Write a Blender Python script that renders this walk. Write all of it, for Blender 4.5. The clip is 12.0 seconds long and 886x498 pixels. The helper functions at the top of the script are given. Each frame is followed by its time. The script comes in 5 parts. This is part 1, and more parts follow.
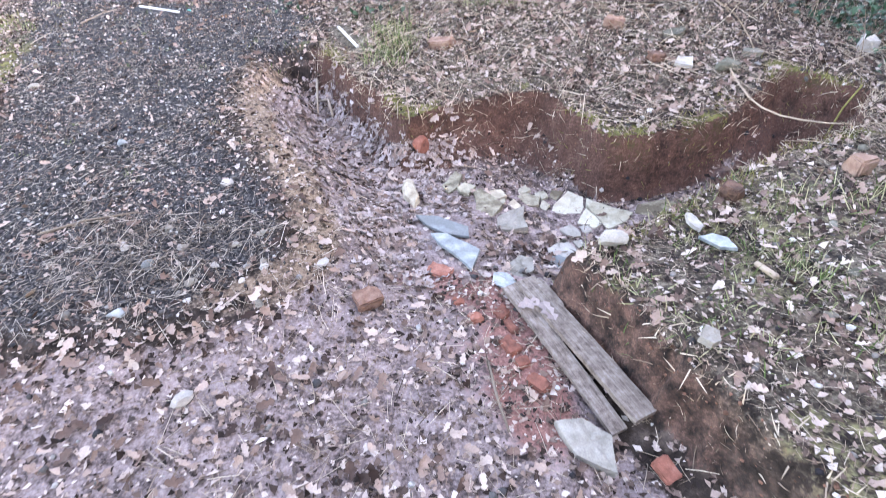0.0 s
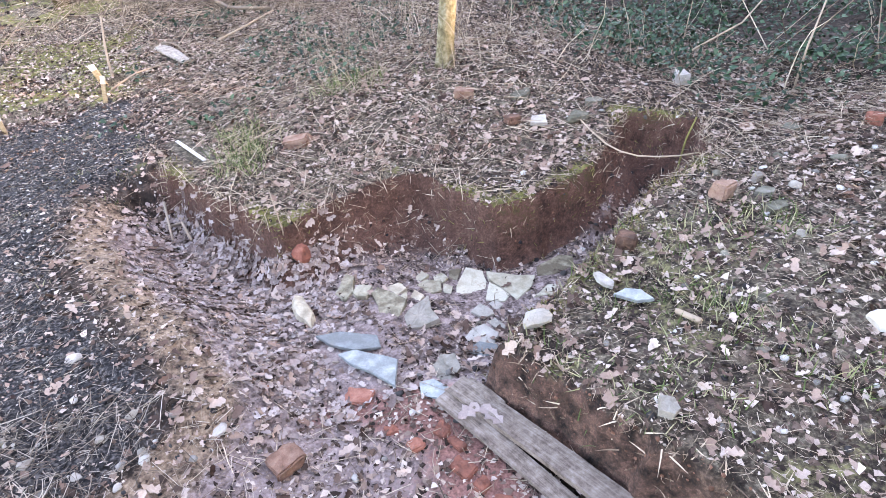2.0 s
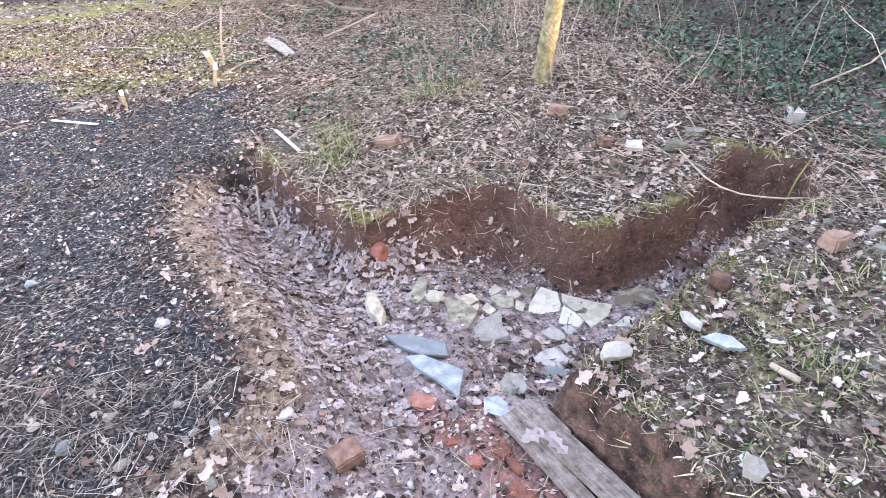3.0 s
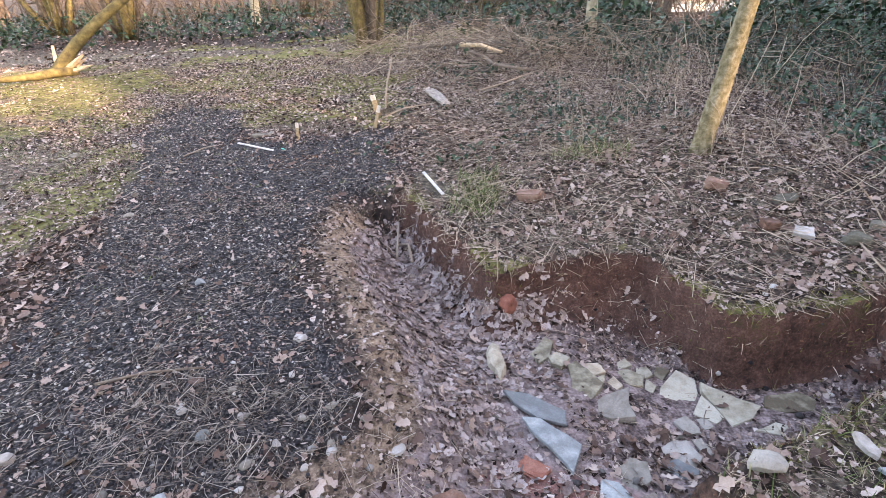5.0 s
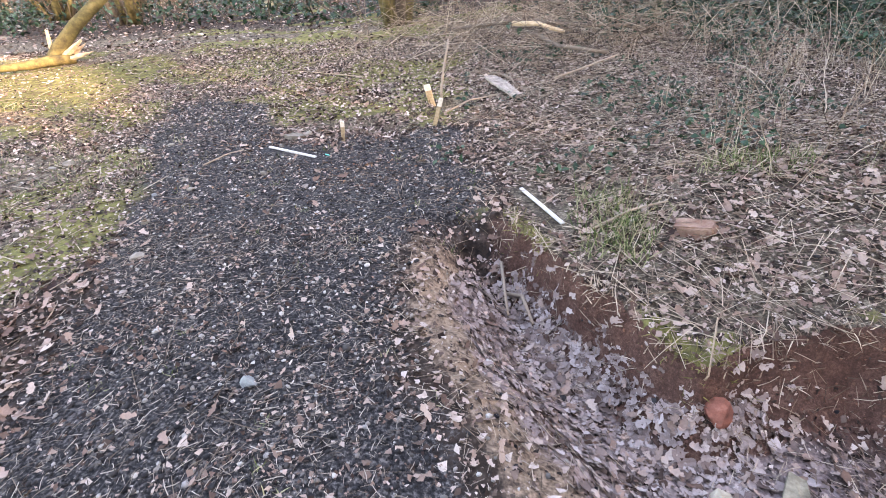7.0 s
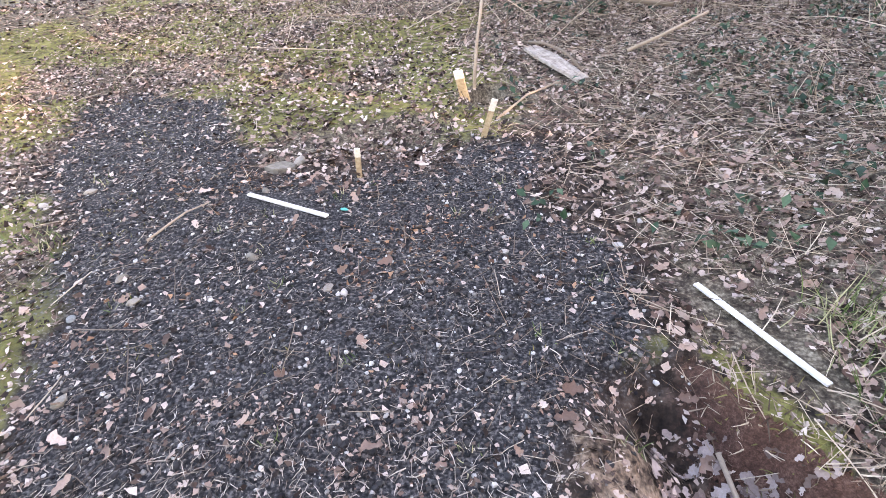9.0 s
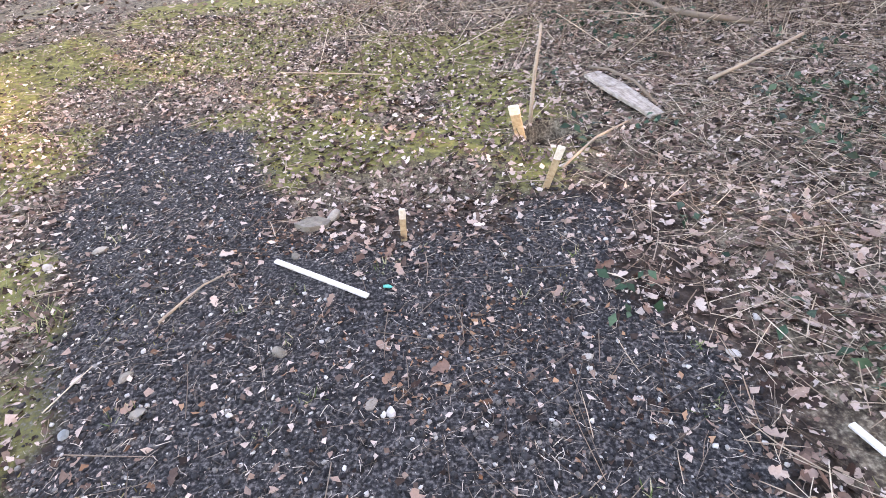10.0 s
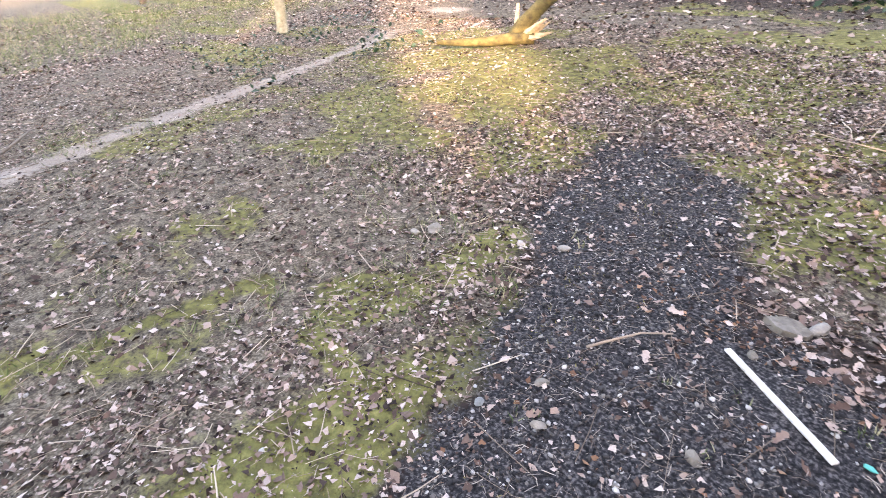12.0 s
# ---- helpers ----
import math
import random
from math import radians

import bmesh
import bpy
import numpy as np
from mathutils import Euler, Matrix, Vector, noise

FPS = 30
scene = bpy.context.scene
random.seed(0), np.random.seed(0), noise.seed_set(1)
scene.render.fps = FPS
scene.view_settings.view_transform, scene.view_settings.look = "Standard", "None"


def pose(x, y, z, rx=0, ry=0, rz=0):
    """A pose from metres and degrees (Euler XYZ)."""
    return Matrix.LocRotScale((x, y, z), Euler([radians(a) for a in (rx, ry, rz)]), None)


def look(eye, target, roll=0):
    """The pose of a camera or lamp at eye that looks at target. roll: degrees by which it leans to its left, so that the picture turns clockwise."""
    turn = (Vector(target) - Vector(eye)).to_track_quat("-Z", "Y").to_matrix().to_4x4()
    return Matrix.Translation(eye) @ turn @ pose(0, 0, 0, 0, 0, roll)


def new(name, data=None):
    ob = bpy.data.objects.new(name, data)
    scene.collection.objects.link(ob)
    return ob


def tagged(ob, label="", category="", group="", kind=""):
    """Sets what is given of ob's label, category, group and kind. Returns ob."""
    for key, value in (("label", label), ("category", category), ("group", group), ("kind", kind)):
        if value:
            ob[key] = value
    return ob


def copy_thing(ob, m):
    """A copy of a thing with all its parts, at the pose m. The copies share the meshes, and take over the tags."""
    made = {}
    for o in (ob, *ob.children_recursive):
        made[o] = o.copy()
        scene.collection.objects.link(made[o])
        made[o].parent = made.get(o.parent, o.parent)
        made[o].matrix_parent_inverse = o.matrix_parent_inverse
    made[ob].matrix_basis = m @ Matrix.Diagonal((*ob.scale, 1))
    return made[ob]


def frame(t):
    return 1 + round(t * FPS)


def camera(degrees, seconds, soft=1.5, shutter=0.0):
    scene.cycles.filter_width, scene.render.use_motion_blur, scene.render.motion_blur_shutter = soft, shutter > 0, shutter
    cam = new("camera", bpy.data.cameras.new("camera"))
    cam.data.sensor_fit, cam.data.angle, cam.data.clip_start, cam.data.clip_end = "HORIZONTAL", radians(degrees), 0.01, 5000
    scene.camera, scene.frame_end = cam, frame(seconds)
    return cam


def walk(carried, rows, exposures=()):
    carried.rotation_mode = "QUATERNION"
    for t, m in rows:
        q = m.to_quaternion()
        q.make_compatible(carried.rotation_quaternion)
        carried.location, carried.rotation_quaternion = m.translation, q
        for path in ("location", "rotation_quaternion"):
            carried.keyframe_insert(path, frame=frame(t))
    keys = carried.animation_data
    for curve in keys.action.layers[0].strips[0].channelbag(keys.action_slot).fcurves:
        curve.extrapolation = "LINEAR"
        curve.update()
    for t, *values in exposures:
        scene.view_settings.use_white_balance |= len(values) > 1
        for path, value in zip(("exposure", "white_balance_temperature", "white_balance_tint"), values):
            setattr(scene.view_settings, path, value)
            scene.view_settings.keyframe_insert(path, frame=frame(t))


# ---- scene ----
cam = camera(79.3, 12.0, soft=0.6, shutter=0.1)
PATH = [
    (0, (0.841, -0.288, 1.552), (0.8, 1.216, 0.234), -3.9),
    (0.1, (0.807, -0.278, 1.509), (0.798, 1.328, 0.316), -3.1),
    (0.2, (0.742, -0.216, 1.517), (0.785, 1.429, 0.381), -3.4),
    (0.5, (0.694, -0.08, 1.573), (0.796, 1.565, 0.439), -4.7),
    (1, (0.699, -0.006, 1.574), (0.833, 1.633, 0.436), -5.9),
    (1.5, (0.756, 0.011, 1.566), (1.066, 1.613, 0.409), -6.7),
    (2, (0.786, 0.015, 1.569), (1.212, 1.581, 0.4), -6.9),
    (2.5, (0.782, 0.032, 1.562), (1.221, 1.599, 0.398), -5.1),
    (3, (0.72, 0.057, 1.567), (0.923, 1.702, 0.447), -4.3),
    (3.5, (0.667, 0.064, 1.583), (0.641, 1.751, 0.509), -3.7),
    (5.3, (0.629, 0.078, 1.564), (0.405, 1.836, 0.636), -2.9),
    (5.5, (0.595, 0.131, 1.548), (0.382, 1.889, 0.619), -2.9),
    (6, (0.4, 0.365, 1.523), (0.273, 2.124, 0.579), -1.7),
    (6.5, (0.143, 0.665, 1.456), (-0.129, 2.399, 0.497), -1.5),
    (6.7, (0.054, 0.833, 1.415), (-0.226, 2.56, 0.447), -2.8),
    (8.3, (-0.691, 2.127, 1.474), (-0.837, 3.791, 0.374), -4.5),
    (8.5, (-0.755, 2.284, 1.497), (-0.917, 3.912, 0.347), -4.8),
    (9, (-0.88, 2.649, 1.468), (-0.971, 4.255, 0.281), -5.0),
    (9.5, (-0.978, 2.947, 1.51), (-1.036, 4.509, 0.261), -5.2),
    (10, (-1.039, 3.219, 1.519), (-1.222, 4.817, 0.33), -6.2),
    (10.5, (-1.079, 3.395, 1.543), (-1.29, 4.984, 0.347), -6.5),
    (11, (-1.143, 3.438, 1.534), (-1.502, 5.02, 0.364), -6.8),
    (11.5, (-1.271, 3.396, 1.568), (-2.257, 4.749, 0.474), -7.5),
    (12, (-1.393, 3.316, 1.585), (-2.789, 4.321, 0.564), -5.1),
]
EXPOSURES = [(0, 4.08, 7400, 27), (0.5, 3.65, 7400, 27), (1, 3.78, 7400, 27), (1.5, 3.83, 7400, 27), (2.5, 4.05, 7550, 27), (3, 4.05, 7550, 27), (3.5, 3.83, 7600, 27), (5.5, 3.32, 7700, 27), (6.5, 3.55, 7700, 27), (8.5, 3.58, 7700, 27), (9.5, 3.75, 7700, 27), (10.5, 3.42, 7700, 27), (11, 3.58, 7700, 27), (11.5, 3.25, 7700, 27), (12, 3.5, 7700, 27)]
walk(cam, [(t, look(eye, target, roll)) for t, eye, target, roll in PATH], EXPOSURES)

# ---- world, sun, exposure ----
SUN_AZ = Vector((0.85, -0.52, 0.0)).normalized()
SUN_EL = radians(15)
world = bpy.data.worlds.new("world")
scene.world = world
world.use_nodes = True
wn = world.node_tree
sky = wn.nodes.new("ShaderNodeTexSky")
sky.sky_type = "NISHITA"
sky.sun_disc = False
sky.sun_elevation = SUN_EL
sky.sun_rotation = math.atan2(SUN_AZ.x, SUN_AZ.y)
sky.dust_density = 2.0
wn.links.new(sky.outputs[0], wn.nodes["Background"].inputs[0])
wn.nodes["Background"].inputs[1].default_value = 0.15
sun_data = bpy.data.lights.new("sun", "SUN")
sun_data.energy, sun_data.angle, sun_data.color = 1.9, radians(1.4), (1.0, 0.82, 0.60)
sun = new("sun", sun_data)
sun_way = Vector((SUN_AZ.x * math.cos(SUN_EL), SUN_AZ.y * math.cos(SUN_EL), math.sin(SUN_EL)))
sun.matrix_world = look(sun_way * 40, (0, 0, 0))

# ---- numeric helpers ----
rng = np.random.default_rng(7)
LATTICE = np.random.default_rng(3).random((256, 256))


def sstep(a, b, v):
    u = np.clip((np.asarray(v, float) - a) / (b - a), 0, 1)
    return u * u * (3 - 2 * u)


def vnoise(x, y, size, shift=0):
    """Smooth lattice noise, 0 to 1, with cells of that size."""
    x, y = np.asarray(x, float) / size + 37.3 + shift * 11.7, np.asarray(y, float) / size + 91.7 + shift * 5.3
    i, j = np.floor(x).astype(int), np.floor(y).astype(int)
    u, v = x - i, y - j
    u, v = u * u * (3 - 2 * u), v * v * (3 - 2 * v)
    g = lambda a, b: LATTICE[a % 256, b % 256]
    return (g(i, j) * (1 - u) + g(i + 1, j) * u) * (1 - v) + (g(i, j + 1) * (1 - u) + g(i + 1, j + 1) * u) * v


def fbm(x, y, size, shift=0):
    return 0.55 * vnoise(x, y, size, shift) + 0.3 * vnoise(x, y, size / 2.1, shift + 1) + 0.15 * vnoise(x, y, size / 4.3, shift + 2)


def poly_distance(x, y, poly):
    """Distance to a closed outline, positive inside."""
    x, y = np.asarray(x, float), np.asarray(y, float)
    best, inside = np.full(x.shape, 1e9), np.zeros(x.shape, bool)
    for (ax, ay), (bx, by) in zip(poly, poly[1:] + poly[:1]):
        dx, dy = bx - ax, by - ay
        s = np.clip(((x - ax) * dx + (y - ay) * dy) / (dx * dx + dy * dy), 0, 1)
        best = np.minimum(best, np.hypot(x - ax - s * dx, y - ay - s * dy))
        if dy:
            inside ^= ((ay > y) != (by > y)) & (x < dx * (y - ay) / dy + ax)
    return np.where(inside, best, -best)


def line_distance(x, y, line):
    best = np.full(np.shape(x), 1e9)
    for (ax, ay), (bx, by) in zip(line, line[1:]):
        dx, dy = bx - ax, by - ay
        s = np.clip(((x - ax) * dx + (y - ay) * dy) / (dx * dx + dy * dy), 0, 1)
        best = np.minimum(best, np.hypot(x - ax - s * dx, y - ay - s * dy))
    return best


# ---- plan ----
TRENCH = [(-0.16, 3.86), (0.18, 3.20), (0.60, 2.60), (0.84, 2.76), (1.22, 2.88), (1.44, 2.86), (1.60, 2.56), (1.70, 2.28), (1.98, 2.29),
          (2.43, 2.40), (2.68, 2.62), (2.95, 2.93), (3.33, 2.63), (2.98, 2.25), (2.55, 2.08), (2.15, 1.85), (1.85, 1.68), (1.55, 1.50),
          (1.30, 1.35), (1.43, 1.00), (1.58, 0.70), (1.76, 0.38), (1.95, 0.0), (2.25, -0.6), (2.6, -2.5), (-4.0, -2.5), (-4.0, 3.9)]
WEST = [(-0.62, 3.95), (-0.50, 3.3), (-0.42, 2.85), (-0.16, 2.4), (0.08, 1.93), (0.22, 1.56), (0.05, 1.3), (-0.3, 1.12), (-0.8, 1.08), (-1.6, 1.1), (-4.0, 1.0),
        (-4.0, -3.0), (6.0, -3.0), (6.0, 3.95)]
CHARCOAL = [(-3.83, 6.72), (-3.6, 5.9), (-3.14, 5.2), (-2.9, 4.7), (-2.66, 4.2), (-2.45, 3.75), (-2.2, 3.2), (-1.94, 2.4), (-1.5, 1.6), (-1.5, 1.12), (-0.7, 1.08), (-0.2, 1.2), (0.1, 1.38), (0.25, 1.44),
            (0.05, 1.77), (-0.22, 2.2), (-0.42, 2.6), (-0.60, 3.1), (-0.70, 3.5), (-0.2, 3.8), (-0.2, 4.2), (-0.3, 4.6), (-0.52, 4.9), (-0.55, 5.45), (-0.85, 5.6), (-1.05, 5.4),
            (-1.5, 5.25), (-2.05, 5.25), (-2.3, 5.65), (-2.5, 6.05), (-2.65, 6.65), (-3.5, 6.95)]
FOOTPATH = [(-5.4, -1.8), (-6.6, 1.4), (-7.31, 2.87), (-8.12, 4.51), (-8.68, 5.97), (-10.08, 8.95), (-11.94, 12.5), (-15.5, 19.5)]


def bump(x, y, cx, cy, rx, ry):
    return np.exp(-(((x - cx) / rx) ** 2 + ((y - cy) / ry) ** 2))


def base_height(x, y):
    z = 0.055 - 0.05 * sstep(-2.9, -3.8, x) + 0.20 * bump(x, y, 1.9, 4.3, 1.4, 1.2) + 0.10 * sstep(5.6, 6.9, y) * sstep(-1.4, -0.3, x)
    z = z + 0.03 * bump(x, y, -0.8, 1.9, 0.7, 0.7) + 0.12 * sstep(7, 10.5, y) - 0.06 * bump(x, y, 0.3, 1.3, 0.5, 0.5) + 0.05 * sstep(1.6, 2.6, x) * sstep(2.4, 1.0, y) + 0.05 * sstep(1.25, 1.7, x) * sstep(1.7, 0.9, y)
    z = z - 0.055 * bump(x, y, 1.2, 2.75, 1.0, 0.75) - 0.03 * bump(x, y, 0.1, 4.2, 0.5, 0.6) + 0.18 * bump(x, y, -6.8, 8.8, 2.0, 2.0) - 0.16 * sstep(3.0, 4.4, x) * sstep(1.8, 3.2, y) - 0.05 * bump(x, y, 1.93, 1.38, 0.3, 0.3)
    z = z + 0.08 * (fbm(x, y, 1.4, 4) - 0.5) + 0.03 * (fbm(x, y, 0.28, 8) - 0.5)
    far = np.hypot(x, y)
    return z + sstep(12, 30, far) * 0.5 * (fbm(x, y, 9, 12) - 0.5) - 0.7 * sstep(10.5, 17, y) * sstep(2.6, 5.0, x) - 1.2 * sstep(18, 45, y) * sstep(2, 10, x)


def masks(x, y):
    wob = 0.12 * (fbm(x, y, 0.22, 20) - 0.5) + 0.03 * (vnoise(x, y, 0.05, 25) - 0.5)
    inside = sstep(-0.035, 0.045, poly_distance(x, y, TRENCH) + wob * 0.5 + 0.035 * (vnoise(x, y, 0.06, 27) - 0.5))
    soft = sstep(-0.08, 0.50, poly_distance(x, y, WEST) + wob) * sstep(-2.2, -0.4, y) * sstep(-2.6, -1.4, x)
    return inside, soft


def height(x, y):
    x, y = np.asarray(x, float), np.asarray(y, float)
    inside, soft = masks(x, y)
    z = base_height(x, y)
    down = 0.16 + 0.05 * sstep(1.2, 1.7, y) + 0.05 * sstep(1.9, 2.4, y) + 0.11 * sstep(0.95, 1.5, x) * sstep(1.35, 1.8, y) - 0.10 * sstep(0.9, 0.2, x) * sstep(1.5, 1.1, y) - 0.15 * sstep(2.2, 3.0, x) + 0.06 * sstep(1.1, 1.4, x) * sstep(1.6, 1.2, y)
    down = down + 0.17 * bump(x, y, 3.02, 2.62, 0.3, 0.3) + 0.03 * (fbm(x, y, 0.2, 30) - 0.5)
    level = z * (1 - soft) + soft * (0.04 * (fbm(x, y, 0.5, 33) - 0.5) - down)
    edge = poly_distance(x, y, TRENCH) + 0.10 * (fbm(x, y, 0.22, 20) - 0.5)
    foot = (0.45 - 0.22 * sstep(0.55, 0.35, x)) * sstep(1.9, 2.2, y) * (1 - np.clip(1.2 * bump(x, y, 1.85, 2.3, 0.5, 0.28), 0, 1)) + 0.12 * sstep(1.5, 1.2, y)
    inside = inside * (1 - foot * sstep(0.20, 0.03, edge))
    z = z * (1 - inside) + inside * np.minimum(level, z)
    z = z - 0.30 * sstep(0.14, 0.06, np.hypot(x + 0.68, y - 6.28)) - 0.10 * bump(x, y, -1.5, 5.8, 0.4, 0.2) - 0.06 * bump(x, y, -1.15, 5.6, 0.2, 0.2)
    return z


def ground_z(x, y):
    return float(height(np.array([x]), np.array([y]))[0])


# ---- materials ----
def material(name, rough=0.85, bump_size=0.02, bump_strength=0.5, metal=0.0):
    """A principled material with two scales of relief. Returns it, its nodes, a linker, the shader and the coordinates."""
    m = bpy.data.materials.new(name)
    m.use_nodes = True
    nt = m.node_tree
    shader = nt.nodes["Principled BSDF"]
    shader.inputs["Roughness"].default_value, shader.inputs["Metallic"].default_value = rough, metal
    shader.inputs["Specular IOR Level"].default_value = 0.2
    coords = nt.nodes.new("ShaderNodeNewGeometry").outputs["Position"]
    if bump_strength:
        fine = noise_node(nt, coords, 1 / bump_size, 6)
        relief = nt.nodes.new("ShaderNodeBump")
        relief.inputs["Strength"].default_value, relief.inputs["Distance"].default_value = bump_strength, bump_size
        nt.links.new(fine, relief.inputs["Height"])
        nt.links.new(relief.outputs[0], shader.inputs["Normal"])
    return m, nt, shader, coords


def noise_node(nt, coords, scale, detail=4, rough=0.6):
    n = nt.nodes.new("ShaderNodeTexNoise")
    n.inputs["Scale"].default_value, n.inputs["Detail"].default_value, n.inputs["Roughness"].default_value = scale, detail, rough
    nt.links.new(coords, n.inputs["Vector"])
    return n.outputs["Fac"]


def ramp(nt, fac, stops):
    r = nt.nodes.new("ShaderNodeValToRGB")
    while len(r.color_ramp.elements) < len(stops):
        r.color_ramp.elements.new(0.5)
    for e, (p, c) in zip(r.color_ramp.elements, stops):
        e.position, e.color = p, (*c, 1)
    nt.links.new(fac, r.inputs[0])
    return r.outputs[0]


def mix(nt, fac, a, b, how="MIX"):
    n = nt.nodes.new("ShaderNodeMix")
    n.data_type, n.blend_type = "RGBA", how
    for k, v in ((0, fac), (6, a), (7, b)):
        if isinstance(v, (float, int)):
            n.inputs[k].default_value = v
        elif isinstance(v, tuple):
            n.inputs[k].default_value = (*v, 1)
        else:
            nt.links.new(v, n.inputs[k])
    return n.outputs[2]


def maths(nt, how, a, b, c=None):
    n = nt.nodes.new("ShaderNodeMath")
    n.operation = how
    for k, v in enumerate((a, b, c)):
        if v is None:
            continue
        if isinstance(v, (float, int)):
            n.inputs[k].default_value = v
        else:
            nt.links.new(v, n.inputs[k])
    return n.outputs[0]


def simple(name, stops, size, rough=0.85, bump_size=0.01, bump_strength=0.4, island=0.0, random=0.0):
    """Noise of one size over colour stops, a second finer one over it, and a spread from piece to piece."""
    m, nt, shader, coords = material(name, rough, bump_size, bump_strength)
    fac = noise_node(nt, coords, 1 / size, 5)
    if island or random:
        src = nt.nodes.new("ShaderNodeNewGeometry").outputs["Random Per Island"] if island else nt.nodes.new("ShaderNodeObjectInfo").outputs["Random"]
        w = island or random
        fac = maths(nt, "ADD", maths(nt, "MULTIPLY", fac, 1 - w), maths(nt, "MULTIPLY", src, w))
    col = ramp(nt, fac, stops)
    col = mix(nt, 0.35, col, ramp(nt, noise_node(nt, coords, 9 / size, 3), [(0.3, (0.55, 0.55, 0.55)), (0.7, (1.25, 1.25, 1.25))]), "MULTIPLY")
    nt.links.new(col, shader.inputs["Base Color"])
    return m


def ground_material():
    m, nt, shader, coords = material("ground", 0.95, 0.010, 1.0)
    attr = lambda n: (lambda a: (setattr_name(a, n), a.outputs["Fac"])[1])(nt.nodes.new("ShaderNodeAttribute"))
    grit = noise_node(nt, coords, 230, 3)
    coarse, mid, fine = noise_node(nt, coords, 3.0, 5), noise_node(nt, coords, 16, 5), noise_node(nt, coords, 75, 4)
    col = ramp(nt, mid, [(0.3, (0.010, 0.007, 0.006)), (0.5, (0.042, 0.029, 0.022)), (0.72, (0.135, 0.098, 0.077))])
    layers = [
        ("duff", ramp(nt, maths(nt, "ADD", maths(nt, "MULTIPLY", mid, 0.4), maths(nt, "MULTIPLY", fine, 0.6)), [(0.34, (0.026, 0.019, 0.013)), (0.5, (0.125, 0.102, 0.07)), (0.66, (0.32, 0.27, 0.20))])),
        ("moss", ramp(nt, mid, [(0.3, (0.065, 0.058, 0.028)), (0.52, (0.15, 0.142, 0.045)), (0.8, (0.30, 0.28, 0.10))])),
        ("path", ramp(nt, fine, [(0.2, (0.20, 0.16, 0.125)), (0.8, (0.38, 0.33, 0.275))])),
        ("charcoal", ramp(nt, fine, [(0.34, (0.006, 0.0055, 0.006)), (0.5, (0.030, 0.028, 0.029)), (0.66, (0.15, 0.137, 0.13))])),
        ("clay", ramp(nt, maths(nt, "ADD", maths(nt, "MULTIPLY", mid, 0.5), maths(nt, "MULTIPLY", fine, 0.5)), [(0.3, (0.10, 0.066, 0.044)), (0.5, (0.26, 0.18, 0.125)), (0.7, (0.42, 0.315, 0.23))])),
        ("floor", ramp(nt, maths(nt, "ADD", maths(nt, "MULTIPLY", mid, 0.5), maths(nt, "MULTIPLY", fine, 0.5)), [(0.32, (0.075, 0.052, 0.047)), (0.5, (0.245, 0.182, 0.168)), (0.68, (0.43, 0.345, 0.325))])),
        ("earth", ramp(nt, maths(nt, "ADD", maths(nt, "MULTIPLY", mid, 0.3), maths(nt, "ADD", maths(nt, "MULTIPLY", fine, 0.35), maths(nt, "MULTIPLY", grit, 0.35))), [(0.34, (0.030, 0.014, 0.010)), (0.5, (0.090, 0.045, 0.033)), (0.66, (0.20, 0.112, 0.085))])),
        ("brickdust", ramp(nt, fine, [(0.3, (0.12, 0.055, 0.045)), (0.7, (0.33, 0.165, 0.135))])),
    ]
    for name, layer in layers:
        edge = maths(nt, "ADD", attr(name), maths(nt, "MULTIPLY", maths(nt, "SUBTRACT", maths(nt, "ADD", maths(nt, "MULTIPLY", mid, 0.6), maths(nt, "MULTIPLY", fine, 0.4)), 0.5), 1.3))
        cut = nt.nodes.new("ShaderNodeMapRange")
        cut.inputs["From Min"].default_value, cut.inputs["From Max"].default_value = 0.35, 0.65
        nt.links.new(edge, cut.inputs["Value"])
        col = mix(nt, cut.outputs[0], col, layer)
    col = mix(nt, 0.5, col, ramp(nt, coarse, [(0.3, (0.6, 0.6, 0.62)), (0.7, (1.3, 1.28, 1.25))]), "MULTIPLY")
    nt.links.new(col, shader.inputs["Base Color"])
    return m


def setattr_name(node, name):
    node.attribute_name = name


M_GROUND = ground_material()
M_LEAF = simple("dead_leaf", [(0.18, (0.035, 0.018, 0.013)), (0.4, (0.17, 0.105, 0.08)), (0.62, (0.325, 0.225, 0.178)), (0.9, (0.49, 0.39, 0.33))], 0.06, 0.7, 0.006, 0.3, island=0.75)
M_PALELEAF = simple("pale_leaf", [(0.15, (0.13, 0.09, 0.078)), (0.4, (0.235, 0.175, 0.155)), (0.65, (0.34, 0.268, 0.243)), (0.92, (0.48, 0.41, 0.38))], 0.06, 0.75, 0.006, 0.3, island=0.7)
M_SCRAP = simple("leaf_scrap", [(0.2, (0.022, 0.013, 0.010)), (0.45, (0.13, 0.085, 0.066)), (0.64, (0.32, 0.225, 0.18)), (0.88, (0.54, 0.445, 0.385))], 0.05, 0.8, 0.005, 0.3, island=0.8)
M_RUST = simple("rusty_leaf", [(0.2, (0.08, 0.038, 0.022)), (0.5, (0.20, 0.10, 0.055)), (0.85, (0.38, 0.22, 0.13))], 0.05, 0.75, 0.005, 0.3, island=0.8)
M_STRAW = simple("dead_stem", [(0.15, (0.055, 0.038, 0.026)), (0.42, (0.26, 0.185, 0.132)), (0.85, (0.54, 0.445, 0.34))], 0.08, 0.8, 0.004, 0.3, island=0.75)
